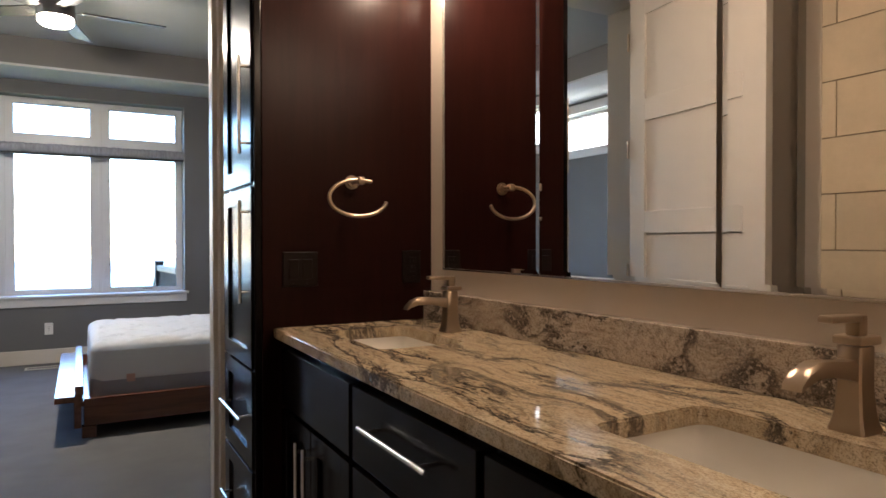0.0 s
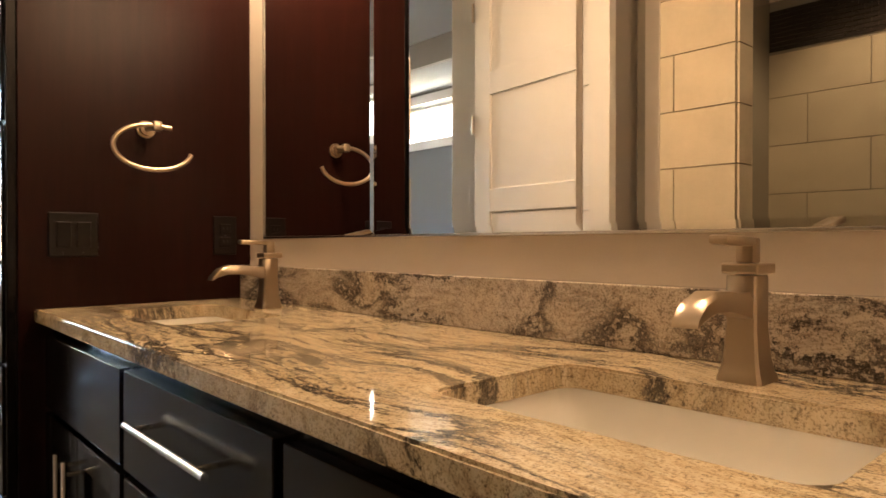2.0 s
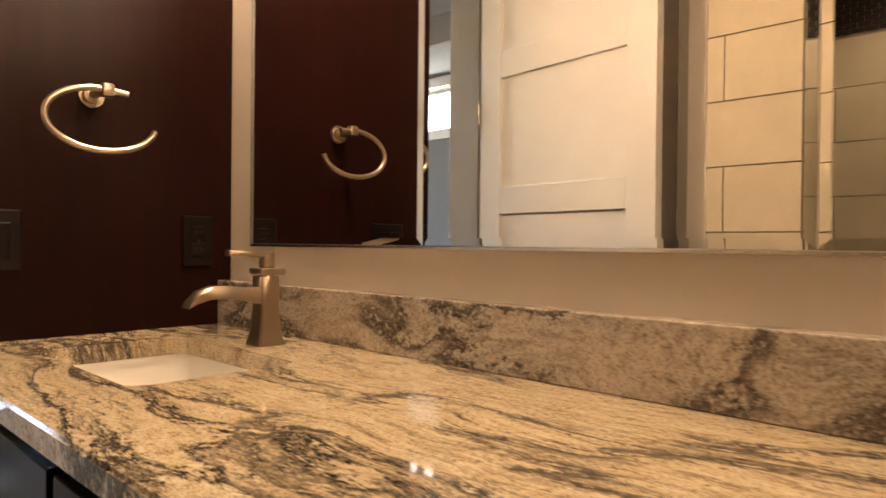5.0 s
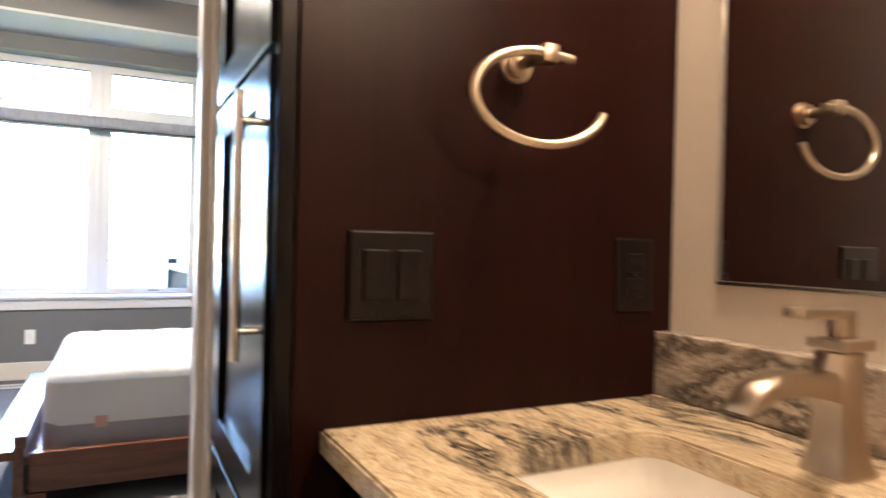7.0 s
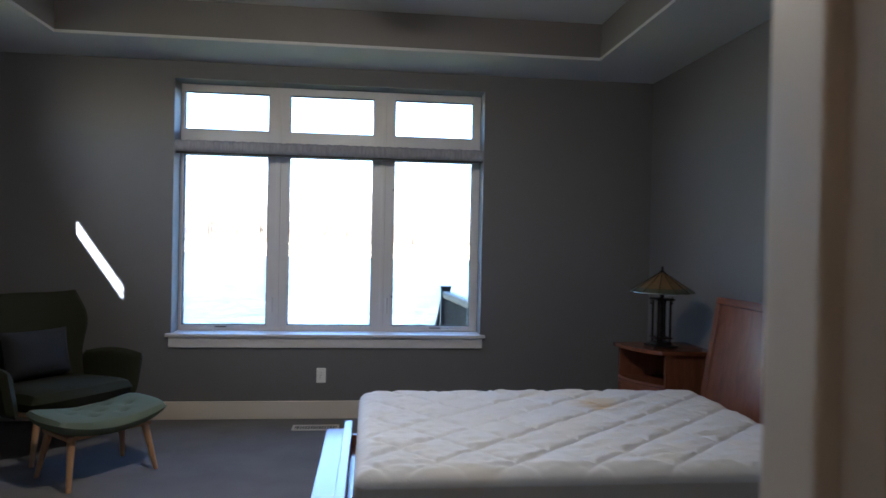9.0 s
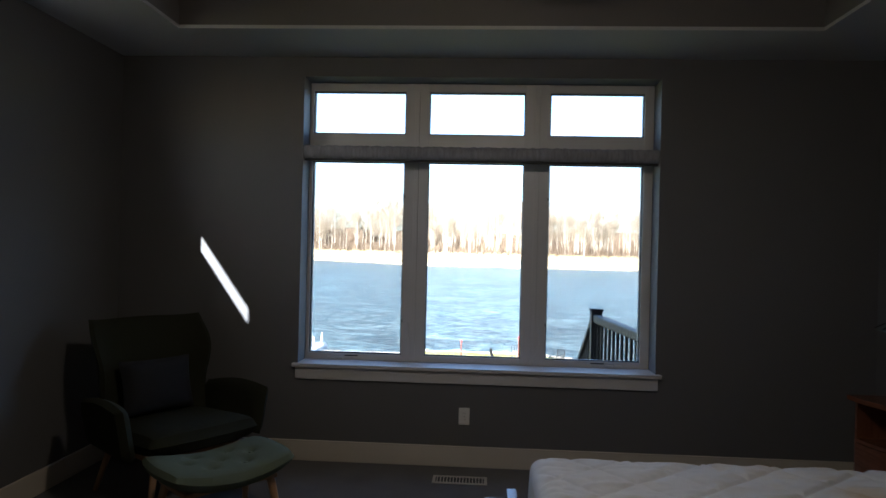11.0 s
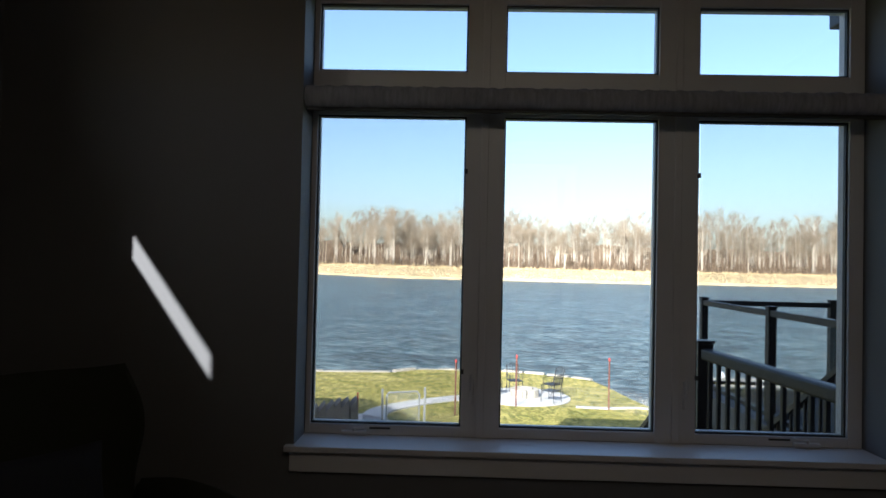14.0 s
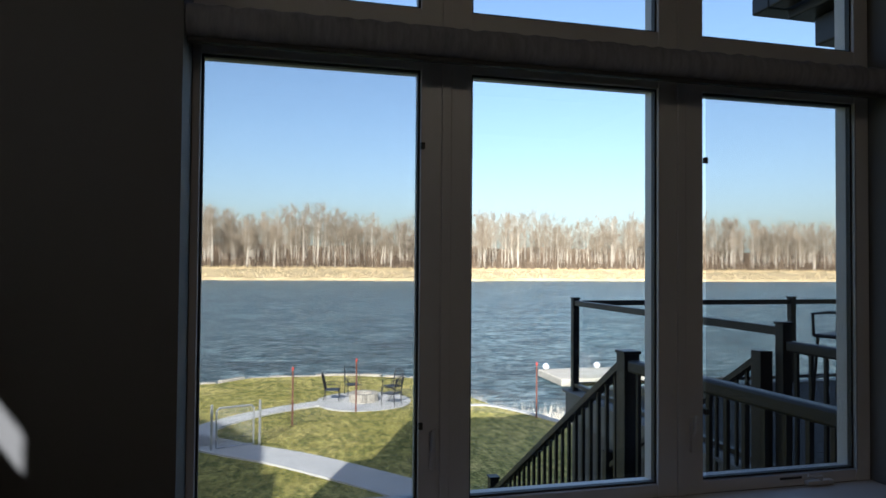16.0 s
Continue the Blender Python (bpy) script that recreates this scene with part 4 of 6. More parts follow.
def sweep(inset, bow=0.045, n=12):
    """Outline of the nightstand: a bowed front that runs slantwise between two corners."""
    a, b = Vector((-0.30 + inset, 0.215 - inset)), Vector((-0.135 + inset, -0.21 + inset))
    out = Vector((-0.93, -0.36))
    pts = [a.lerp(b, k / n) + out * bow * (1 - (2 * k / n - 1) ** 2) for k in range(n + 1)]
    return [(p.x, p.y) for p in pts] + [(0.225, -0.21 + inset), (0.225, 0.215 - inset)]


def front_strip(a, b, z0, z1, out0, bow):
    """A curved board standing along the bowed front."""
    bm = bmesh.new()
    n = 12
    A, B, way = Vector((-0.30 + 0.03, 0.19)), Vector((-0.135 + 0.03, -0.185)), Vector((-0.93, -0.36))
    line = [A.lerp(B, a + (b - a) * k / n) + way * (out0 + bow * (1 - (2 * (a + (b - a) * k / n) - 1) ** 2)) for k in range(n + 1)]
    return prism(bm, [(p.x, p.y) for p in line] + [(p.x + 0.018, p.y + 0.006) for p in reversed(line)], z0, z1)


ns = thing("nightstand", pose(2.765, 7.06, 0), "cherry wood nightstand with a bowed front and open shelf", "nightstand")
part("top", prism(bmesh.new(), sweep(0.0), 0.688, 0.712), M_CHERRY, ns)
part("side_panel", boxed((-0.105, -0.195, 0.05), (0.215, -0.175, 0.6875), 0.002), M_CHERRYZ, ns)
part("side_panel", boxed((-0.265, 0.18, 0.05), (0.215, 0.20, 0.6875), 0.002), M_CHERRYZ, ns)
part("back_panel", boxed((0.2, -0.174, 0.05), (0.214, 0.179, 0.6875)), M_CHERRYZ, ns)
part("shelf", prism(bmesh.new(), sweep(0.03, 0.04), 0.47, 0.488), M_CHERRY, ns)
for z0, z1 in ((0.06, 0.255), (0.26, 0.468)):
    part("drawer_front", front_strip(0.03, 0.97, z0, z1, 0.0, 0.045), M_CHERRY, ns)
part("plinth", prism(bmesh.new(), sweep(0.06, 0.03), 0.0, 0.05), M_CHERRY, ns)

# table lamp with an art-glass shade
tl = thing("table_lamp", pose(2.70, 7.03, 0.7125), "bronze table lamp with a leaded glass shade", "lamp")
part("base", prism(bmesh.new(), rounded(-0.085, 0.085, -0.085, 0.085, 0.012), 0.0, 0.022), M_LAMPBRONZE, tl)
part("plinth", boxed((-0.055, -0.055, 0.022), (0.055, 0.055, 0.04), 0.004), M_LAMPBRONZE, tl)
part("stem", rod(bmesh.new(), (0, 0, 0.04), (0, 0, 0.42), 0.014), M_LAMPBRONZE, tl, smooth=True)
for x in (-0.042, 0.042):
    for y in (-0.042, 0.042):
        part("column", boxed((x - 0.006, y - 0.006, 0.04), (x + 0.006, y + 0.006, 0.325), 0.001), M_LAMPBRONZE, tl)
part("cross_plate", boxed((-0.062, -0.062, 0.318), (0.062, 0.062, 0.33), 0.003), M_LAMPBRONZE, tl)
part("cross_plate", boxed((-0.058, -0.058, 0.062), (0.058, 0.058, 0.072), 0.003), M_LAMPBRONZE, tl)
for s in (-1, 1):
    bm = rod(bmesh.new(), (s * 0.075, 0, 0.30), (s * 0.075, 0, 0.375), 0.0012, sides=6)
    bmesh.ops.create_icosphere(bm, subdivisions=2, radius=0.007, matrix=Matrix.Translation((s * 0.075, 0, 0.296)))
    part("pull_chain", bm, M_LAMPBRONZE, tl)
SID = 12
bm = bmesh.new()
inner = [(0.012, 0.505), (0.05, 0.478), (0.11, 0.435), (0.165, 0.40)]
rr = [[bm.verts.new((r * math.cos(k * math.tau / SID), r * math.sin(k * math.tau / SID), z)) for k in range(SID)] for r, z in inner]
for A, B in zip(rr, rr[1:]):
    for k in range(SID):
        bm.faces.new((A[k], A[(k + 1) % SID], B[(k + 1) % SID], B[k]))
part("shade", bm, M_SHADE, tl, "amber leaded glass panels")
bm = bmesh.new()
rr = [[bm.verts.new((r * math.cos(k * math.tau / SID), r * math.sin(k * math.tau / SID), z)) for k in range(SID)] for r, z in ((0.165, 0.40), (0.205, 0.375), (0.207, 0.368))]
for A, B in zip(rr, rr[1:]):
    for k in range(SID):
        bm.faces.new((A[k], A[(k + 1) % SID], B[(k + 1) % SID], B[k]))
part("shade_rim", bm, M_SHADERIM, tl, "dark green glass border")
for k in range(SID):
    c, s = math.cos(k * math.tau / SID), math.sin(k * math.tau / SID)
    part("shade_lead", tube(bmesh.new(), [(r * c * 1.01, r * s * 1.01, z + 0.001) for r, z in inner + [(0.205, 0.375)]], 0.0025, 5), M_LAMPBRONZE, tl)
part("finial", lathe(bmesh.new(), [(0.012, 0.500), (0.016, 0.510), (0.006, 0.522), (0.010, 0.532), (0.003, 0.545)], sides=14), M_LAMPBRONZE, tl, smooth=True)
cord = thing("lamp_cord", pose(2.80, 6.95, 0.7135), "thin dark lamp cord lying on the nightstand", "cord")
part("cord", tube(bmesh.new(), [(-0.06, 0.02, 0.004), (-0.02, -0.03, 0.004), (0.05, -0.05, 0.004), (0.12, -0.02, 0.004), (0.17, 0.03, 0.004)], 0.003, 6), M_SLOT, cord)


def tapered_leg(parent, a, b, r0=0.022, r1=0.013):
    return part("leg", rod(bmesh.new(), a, b, r1, r0, 12), M_BEECH, parent, smooth=True)


def pillow_shape(nx, ny, place, thick):
    """A soft closed body: an upper and an under sheet joined along the rim."""
    bm = bmesh.new()
    def grid(sign):
        return [[bm.verts.new(place(i / nx, j / ny, sign * thick)) for j in range(ny + 1)] for i in range(nx + 1)]
    for g in (grid(1), grid(-1)):
        for i in range(nx):
            for j in range(ny):
                bm.faces.new((g[i][j], g[i + 1][j], g[i + 1][j + 1], g[i][j + 1]))
    bmesh.ops.remove_doubles(bm, verts=bm.verts, dist=1e-4)
    return bm


# ottoman
ott = thing("ottoman", pose(-0.80, 6.83, 0, 0, 0, 48), "sage green buttoned ottoman on splayed beech legs", "ottoman")
OB = [(-0.17, 0.0), (0.0, 0.0), (0.17, 0.0), (-0.09, 0.10), (0.09, 0.10), (-0.09, -0.10), (0.09, -0.10)]


def ottoman_skin(u, v, t):
    x, y = u * 2 - 1, v * 2 - 1
    X, Y = 0.33 * x, 0.225 * y
    X *= math.sqrt(1 - 0.16 * y * y)
    Y *= math.sqrt(1 - 0.12 * x * x)
    edge = (1 - abs(x) ** 5) * (1 - abs(y) ** 5)
    h = 0.315 + 0.055 * x * x
    if t > 0:
        z = h + t * edge ** 0.35
        for bx, by in OB:
            z -= 0.022 * math.exp(-((X - bx) ** 2 + (Y - by) ** 2) / 0.0009)
    else:
        z = h + t * edge ** 0.5
    return Vector((X, Y, z))


part("cushion", pillow_shape(44, 32, ottoman_skin, 0.055), M_SAGE, ott, smooth=True)
for bx, by in OB:
    z = 0.315 + 0.055 * (bx / 0.33) ** 2 + 0.055 - 0.019
    part("button", lathe(bmesh.new(), [(0.011, 0), (0.010, 0.004), (0.004, 0.006)], (bx, by, z), 12), M_SAGE, ott, smooth=True)
part("frame", boxed((-0.24, -0.15, 0.262), (0.24, 0.15, 0.285), 0.004), M_BEECH, ott)
for sx in (-1, 1):
    for sy in (-1, 1):
        tapered_leg(ott, (sx * 0.25, sy * 0.19, 0.0), (sx * 0.21, sy * 0.13, 0.268))

# wing armchair
ch = thing("armchair", pose(-1.30, 7.37, 0, 0, 0, 55), "olive green wing armchair on beech legs", "armchair")


def seat_skin(u, v, t):
    x, y = u * 2 - 1, v * 2 - 1
    e = (1 - abs(x) ** 6) * (1 - abs(y) ** 6)
    return Vector((0.33 * x, -0.06 + 0.34 * y * (1 - 0.08 * x * x), 0.36 - 0.02 * y + t * e ** 0.35))


def back_skin(u, v, t):
    x, y = u * 2 - 1, v
    e = (1 - abs(x) ** 12) * (1 - abs(2 * y - 1) ** 14)
    w = 0.33 + 0.035 * math.exp(-((y - 0.8) / 0.25) ** 2)
    z = 0.34 + 0.64 * y + 0.03 * x ** 4 * y - 0.02 * x * x * y
    return Vector((w * x, 0.22 + 0.20 * y - 0.17 * abs(x) ** 3 * (0.35 + 0.65 * math.exp(-((y - 0.68) / 0.3) ** 2)) + (-t) * e ** 0.4, z))


def arm_skin(side):
    def skin(u, v, t):
        y, q = u, v * 2 - 1
        e = (1 - abs(2 * y - 1) ** 6) * (1 - abs(q) ** 6)
        flare = 0.05 * y
        return Vector((side * (0.34 + flare + 0.05 * (q + 1) / 2) + side * t * e ** 0.4, 0.26 - 0.56 * y, 0.30 + (q + 1) / 2 * (0.25 + 0.05 * math.sin(y * 2.6))))
    return skin


part("seat", pillow_shape(26, 26, seat_skin, 0.075), M_OLIVE, ch, smooth=True)
part("backrest", pillow_shape(34, 34, back_skin, 0.045), M_OLIVE, ch, smooth=True)
for s in (-1, 1):
    part("armrest", pillow_shape(22, 16, arm_skin(s), 0.05), M_OLIVE, ch, smooth=True)
    for yy, zz in ((-0.26, 0.29), (0.22, 0.29)):
        tapered_leg(ch, (s * 0.30, yy + (-0.05 if yy < 0 else 0.08), 0), (s * 0.24, yy, zz))
part("frame", boxed((-0.27, -0.30, 0.265), (0.27, 0.26, 0.295), 0.004), M_BEECH, ch)
cu = thing("cushion", pose(-1.397, 7.413, 0.44, -14, 0, 55), "small charcoal scatter cushion on the armchair", "cushion")


def cushion_skin(u, v, t):
    x, y = u * 2 - 1, v * 2 - 1
    e = max(0, (1 - x ** 4) * (1 - y ** 4))
    return Vector((0.22 * x * (1 - 0.06 * (1 - y * y)), -t * e ** 0.6, 0.16 + 0.16 * y * (1 - 0.06 * (1 - x * x))))


part("cover", pillow_shape(20, 20, cushion_skin, 0.07), M_CUSHION, cu, smooth=True)

# floor register
vent = thing("floor_register", pose(0.38, 7.72, 0.0), "cream metal floor register in the carpet", "vent")
bm = bmesh.new()
for a, b in (((-0.17, -0.065), (0.17, -0.05)), ((-0.17, 0.05), (0.17, 0.065)), ((-0.17, -0.05), (-0.152, 0.05)), ((0.152, -0.05), (0.17, 0.05))):
    box(bm, (*a, 0.0005), (*b, 0.007), 0.001)
part("frame", bm, M_VENT, vent)
part("backing", boxed((-0.152, -0.05, 0.0005), (0.152, 0.05, 0.002)), M_SLOT, vent)
for k in range(15):
    x = -0.14 + k * 0.02
    part("slat", boxed((x - 0.003, -0.05, 0.002), (x + 0.003, 0.05, 0.006)), M_VENT, vent)

# ceiling fan
fan = thing("ceiling_fan", pose(0.53, 5.66, TRAY), "nickel ceiling fan with dark blades and a lit lamp", "ceiling fan")
part("canopy", lathe(bmesh.new(), [(0.07, -0.001), (0.068, -0.03), (0.03, -0.06), (0.014, -0.07)], sides=24), M_FANMETAL, fan, smooth=True)
part("downrod", rod(bmesh.new(), (0, 0, -0.06), (0, 0, -0.16), 0.013), M_FANMETAL, fan)
part("motor", lathe(bmesh.new(), [(0.04, -0.145), (0.10, -0.16), (0.115, -0.175), (0.115, -0.305), (0.108, -0.317)], sides=32), M_FANMETAL, fan, smooth=True)
part("diffuser", lathe(bmesh.new(), [(0.106, -0.3175), (0.106, -0.345), (0.09, -0.362), (0.05, -0.37), (0.01, -0.372)], sides=32), M_FANGLOW, fan, "glowing frosted glass lamp", True).visible_shadow = False
for k in range(5):
    m = pose(0, 0, -0.262, 0, 0, k * 72 + FAN_TURN) @ pose(0, 0, 0, 11)
    part("blade", box(bmesh.new(), (0.15, -0.062, -0.004), (0.68, 0.062, 0.004), 0.003, m), M_BLADE, fan, "dark wood blade")
    part("blade_iron", box(bmesh.new(), (0.09, -0.02, -0.006), (0.20, 0.02, 0.0), 0.002, m), M_FANMETAL, fan)

# ---- outside ----


def lawn_material():
    m, nt, b = nodes_of("lawn", 0.95, spec=0.1)
    v = coords(nt)
    broad, mid, fine = noise_tex(nt, v, 0.35, 5, 0.6), noise_tex(nt, coords(nt, (1, 0.45, 1)), 2.2, 5, 0.7), noise_tex(nt, v, 9, 5, 0.8)
    c = blend(nt, ramp(nt, broad, [(0.38, (0.1, 0.1, 0.1)), (0.62, (0.9, 0.9, 0.9))]), (0.255, 0.235, 0.066), (0.56, 0.46, 0.20))
    c = blend(nt, ramp(nt, mid, [(0.35, (0, 0, 0)), (0.65, (0.8, 0.8, 0.8))]), c, (0.36, 0.33, 0.11))
    c = blend(nt, 0.65, c, ramp(nt, fine, [(0.38, (0.25, 0.27, 0.2)), (0.62, (1.5, 1.45, 1.3))]), 'MULTIPLY')
    tuft = noise_tex(nt, coords(nt, (1, 0.4, 1)), 4.5, 4, 0.75)
    c = blend(nt, 0.85, c, ramp(nt, tuft, [(0.40, (0.45, 0.52, 0.42)), (0.60, (1.35, 1.28, 1.15))]), 'MULTIPLY')
    nt.links.new(c, b.inputs["Base Color"])
    bump(nt, b, fine, 1.0, 0.04)
    return m


M_LAWN = lawn_material()
M_CONCRETE = plain("concrete", (0.52, 0.50, 0.46), 0.85, vary=0.12, grain=40, relief=0.3, spec=0.2)
M_REED = plain("dry_reeds", (0.46, 0.36, 0.205), 0.95, vary=0.25, grain=1.5, relief=0.5, spec=0.05, blotch=0.12, stretch=(1, 1, 0.2))
M_PALEREED = plain("bleached_reeds", (0.58, 0.51, 0.41), 0.9, vary=0.3, grain=3, spec=0.1, blotch=0.8)
M_BARK = plain("pale_bark", (0.50, 0.44, 0.35), 0.9, vary=0.35, grain=2, relief=0.2, spec=0.1, blotch=0.08)
M_TWIG = plain("twigs", (0.26, 0.21, 0.15), 0.95, vary=0.35, grain=1, relief=0.1, spec=0.1, blotch=0.06)
M_SHRUB = plain("brush", (0.15, 0.11, 0.075), 0.95, vary=0.5, grain=1.2, relief=0.4, spec=0.05, blotch=0.2)
M_FASCIA = plain("deck_fascia", (0.16, 0.157, 0.15), 0.6)
M_DECK = plain("deck_board", (0.022, 0.021, 0.021), 0.8, vary=0.15)
M_SIDING = plain("siding", (0.12, 0.113, 0.105), 0.8)
M_ROOF = plain("roof_shingle", (0.06, 0.055, 0.05), 0.9)
M_STONE = plain("seawall_stone", (0.40, 0.36, 0.29), 0.9, vary=0.2, grain=8)
# darker stone for the retaining wall, with the house shadow put into its colour
M_SHADEDSTONE = plain("shaded_stone", (0.15, 0.145, 0.135), 0.9, vary=0.25, grain=9)
M_GALV = plain("galvanised_steel", (0.50, 0.50, 0.50), 0.4, 0.7)
M_STAKE = plain("rusty_stake", (0.16, 0.06, 0.04), 0.8)
M_WIRE = mesh_screen("chain_link", 0.22, (0.35, 0.35, 0.35))
M_FENCEWIRE = mesh_screen("fence_wire", 0.10, (0.2, 0.2, 0.2))
M_FLAG = plain("red_plastic", (0.5, 0.05, 0.04), 0.5)
M_BOAT = plain("boat_white", (0.7, 0.7, 0.7), 0.3)

WATER = -5.0


def lawn_z(y):
    return -3.25 - 0.022 * (y - YX)


def water_material():
    m, nt, b = nodes_of("lake_water", 0.28, spec=0.28)
    b.inputs["IOR"].default_value = 1.33
    v = coords(nt, (0.52, 1.0, 1))
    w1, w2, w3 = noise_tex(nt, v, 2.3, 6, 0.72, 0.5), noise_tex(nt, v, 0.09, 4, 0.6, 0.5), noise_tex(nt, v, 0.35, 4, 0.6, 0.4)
    # sky shine on ripples put into the colour: pale crests, dark troughs
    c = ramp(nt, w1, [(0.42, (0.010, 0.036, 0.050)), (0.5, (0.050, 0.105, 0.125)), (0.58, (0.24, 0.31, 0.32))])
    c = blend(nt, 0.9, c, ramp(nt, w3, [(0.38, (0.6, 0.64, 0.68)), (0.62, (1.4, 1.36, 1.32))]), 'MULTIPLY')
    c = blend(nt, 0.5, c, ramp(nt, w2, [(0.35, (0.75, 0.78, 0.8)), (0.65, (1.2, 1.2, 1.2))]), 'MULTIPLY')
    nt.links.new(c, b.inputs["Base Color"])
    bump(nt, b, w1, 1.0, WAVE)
    return m


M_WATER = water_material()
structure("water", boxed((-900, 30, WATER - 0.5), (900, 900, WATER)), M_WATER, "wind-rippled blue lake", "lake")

# near bank: the lawn with its curved shoreline
def shore(x):
    """Distance of the lawn's edge from the house line, by x."""
    if x < -9.5:
        return 33.5 + 0.12 * (x + 9.5)
    if x < -2.9:
        return 37.0 - 0.012 * (x - 1.0) ** 2
    if x < 3:
        return 38.0 - 0.012 * (x - 1.0) ** 2
    if x < 6.2:
        return 38.0 - 0.085 * (x - 1.0) ** 2
    if x < 6.9:
        return 35.7 - 9.0 * (x - 6.2)
    return max(24.5, 29.4 - 2.1 * (x - 6.9))


bm = bmesh.new()
cols = [-120, -80, -50, -30, -20, -14, -11, -9.6] + [-9.4 + 0.35 * k for k in range(60)] + [11.8, 14, 18, 24] + [30, 45, 70, 110]
prev = None
for x in cols:
    ye = shore(x)
    col = []
    for k in range(15):
        y = YX - 0.3 + (ye - YX + 0.3) * k / 14
        col.append(bm.verts.new((x, y, lawn_z(y) + 0.03 * noise.noise((x * 0.4, y * 0.4, 5)))))
    col.append(bm.verts.new((x, ye + 0.02, WATER - 0.4)))
    if prev:
        for a, b, c, d in zip(prev, col, col[1:], prev[1:]):
            bm.faces.new((a, b, c, d))
    prev = col
structure("ground", bm, M_LAWN, "patchy early-spring lawn sloping to the lake", "lawn", True)
structure("ground_house", boxed((-120, -60, -3.6), (110, YX - 0.3, -3.3)), M_LAWN, "lawn round the house", "lawn")

# stone kerb along the shore
stones = thing("seawall", pose(0, 0, WATER), "low pale stone seawall along the lawn", "seawall", "", "structure")
xs = -30.0
while xs < 16:
    ln = random.uniform(0.7, 1.3)
    y0, y1 = shore(xs), shore(xs + ln)
    if abs(y1 - y0) < 1.2:
        ang = math.degrees(math.atan2(y1 - y0, ln))
        zt = lawn_z(y0) + random.uniform(0.02, 0.10) - WATER
        part("stone", boxed((-ln * 0.49, -0.16, -0.4), (ln * 0.49, 0.16, zt), 0.03, pose(xs + ln / 2, (y0 + y1) / 2 + 0.12, 0, 0, 0, ang)), M_STONE, stones)
    xs += ln


def ribbon(name, pts, width, label):
    """A concrete walk over the lawn along a bent line."""
    bm = bmesh.new()
    prev = None
    P = [Vector((x, y, 0)) for x, y in pts]
    fine = []
    for i in range(len(P) - 1):
        p0, p1, p2, p3 = P[max(i - 1, 0)], P[i], P[i + 1], P[min(i + 2, len(P) - 1)]
        for k in range(8):
            t = k / 8
            fine.append(0.5 * ((2 * p1) + (p2 - p0) * t + (2 * p0 - 5 * p1 + 4 * p2 - p3) * t * t + (3 * p1 - p0 - 3 * p2 + p3) * t ** 3))
    fine.append(P[-1])
    for i, p in enumerate(fine):
        way = (fine[min(i + 1, len(fine) - 1)] - fine[max(i - 1, 0)]).normalized()
        u = Vector((-way.y, way.x, 0)) * width / 2
        row = []
        for s, dz in ((-1, -0.1), (-1, 0.045), (1, 0.045), (1, -0.1)):
            q = p + s * u
            row.append(bm.verts.new((q.x, q.y, lawn_z(q.y) + dz)))
        if prev:
            for k in range(3):
                bm.faces.new((prev[k], prev[k + 1], row[k + 1], row[k]))
        prev = row
    return structure(name, bm, M_CONCRETE, label, "path")


ribbon("pavement", [(-3.6, 26.6), (-2.6, 25.7), (-1.65, 24.75), (-0.2, 23.45), (1.35, 21.6), (2.6, 19.9), (4.0, 17.6), (5.0, 15.0)], 1.2, "pale concrete garden walk from the gate")
ribbon("pavement_lake", [(-2.3, 25.3), (-2.75, 26.6), (-2.6, 27.9), (-1.4, 29.4), (-0.1, 30.4), (1.0, 31.0)], 0.8, "pale concrete garden walk to the fire pit")
bm = bmesh.new()
pts = [(2.5 + 1.75 * math.cos(k * math.tau / 48), 30.95 + 1.75 * math.sin(k * math.tau / 48)) for k in range(48)]
prism(bm, pts, lawn_z(30.9) - 0.1, lawn_z(30.9) + 0.06)
structure("patio", bm, M_CONCRETE, "round pale concrete fire pit patio", "patio")
ribbon("kerb", [(4.2, 29.3), (5.3, 29.2), (6.75, 29.3), (7.8, 27.5), (8.3, 26.0)], 0.22, "low concrete kerb across the lawn")
PZ = lawn_z(30.9) + 0.06
pit = thing("fire_pit", pose(2.5, 30.95, PZ), "round stone fire pit on the patio", "fire pit")
for k in range(14):
    a0, a1 = k * math.tau / 14 + 0.02, (k + 1) * math.tau / 14 - 0.02
    part("stone", prism(bmesh.new(), [(0.55 * math.cos(a0), 0.55 * math.sin(a0)), (0.55 * math.cos(a1), 0.55 * math.sin(a1)), (0.36 * math.cos(a1), 0.36 * math.sin(a1)), (0.36 * math.cos(a0), 0.36 * math.sin(a0))], 0.0, 0.30), M_STONE, pit)


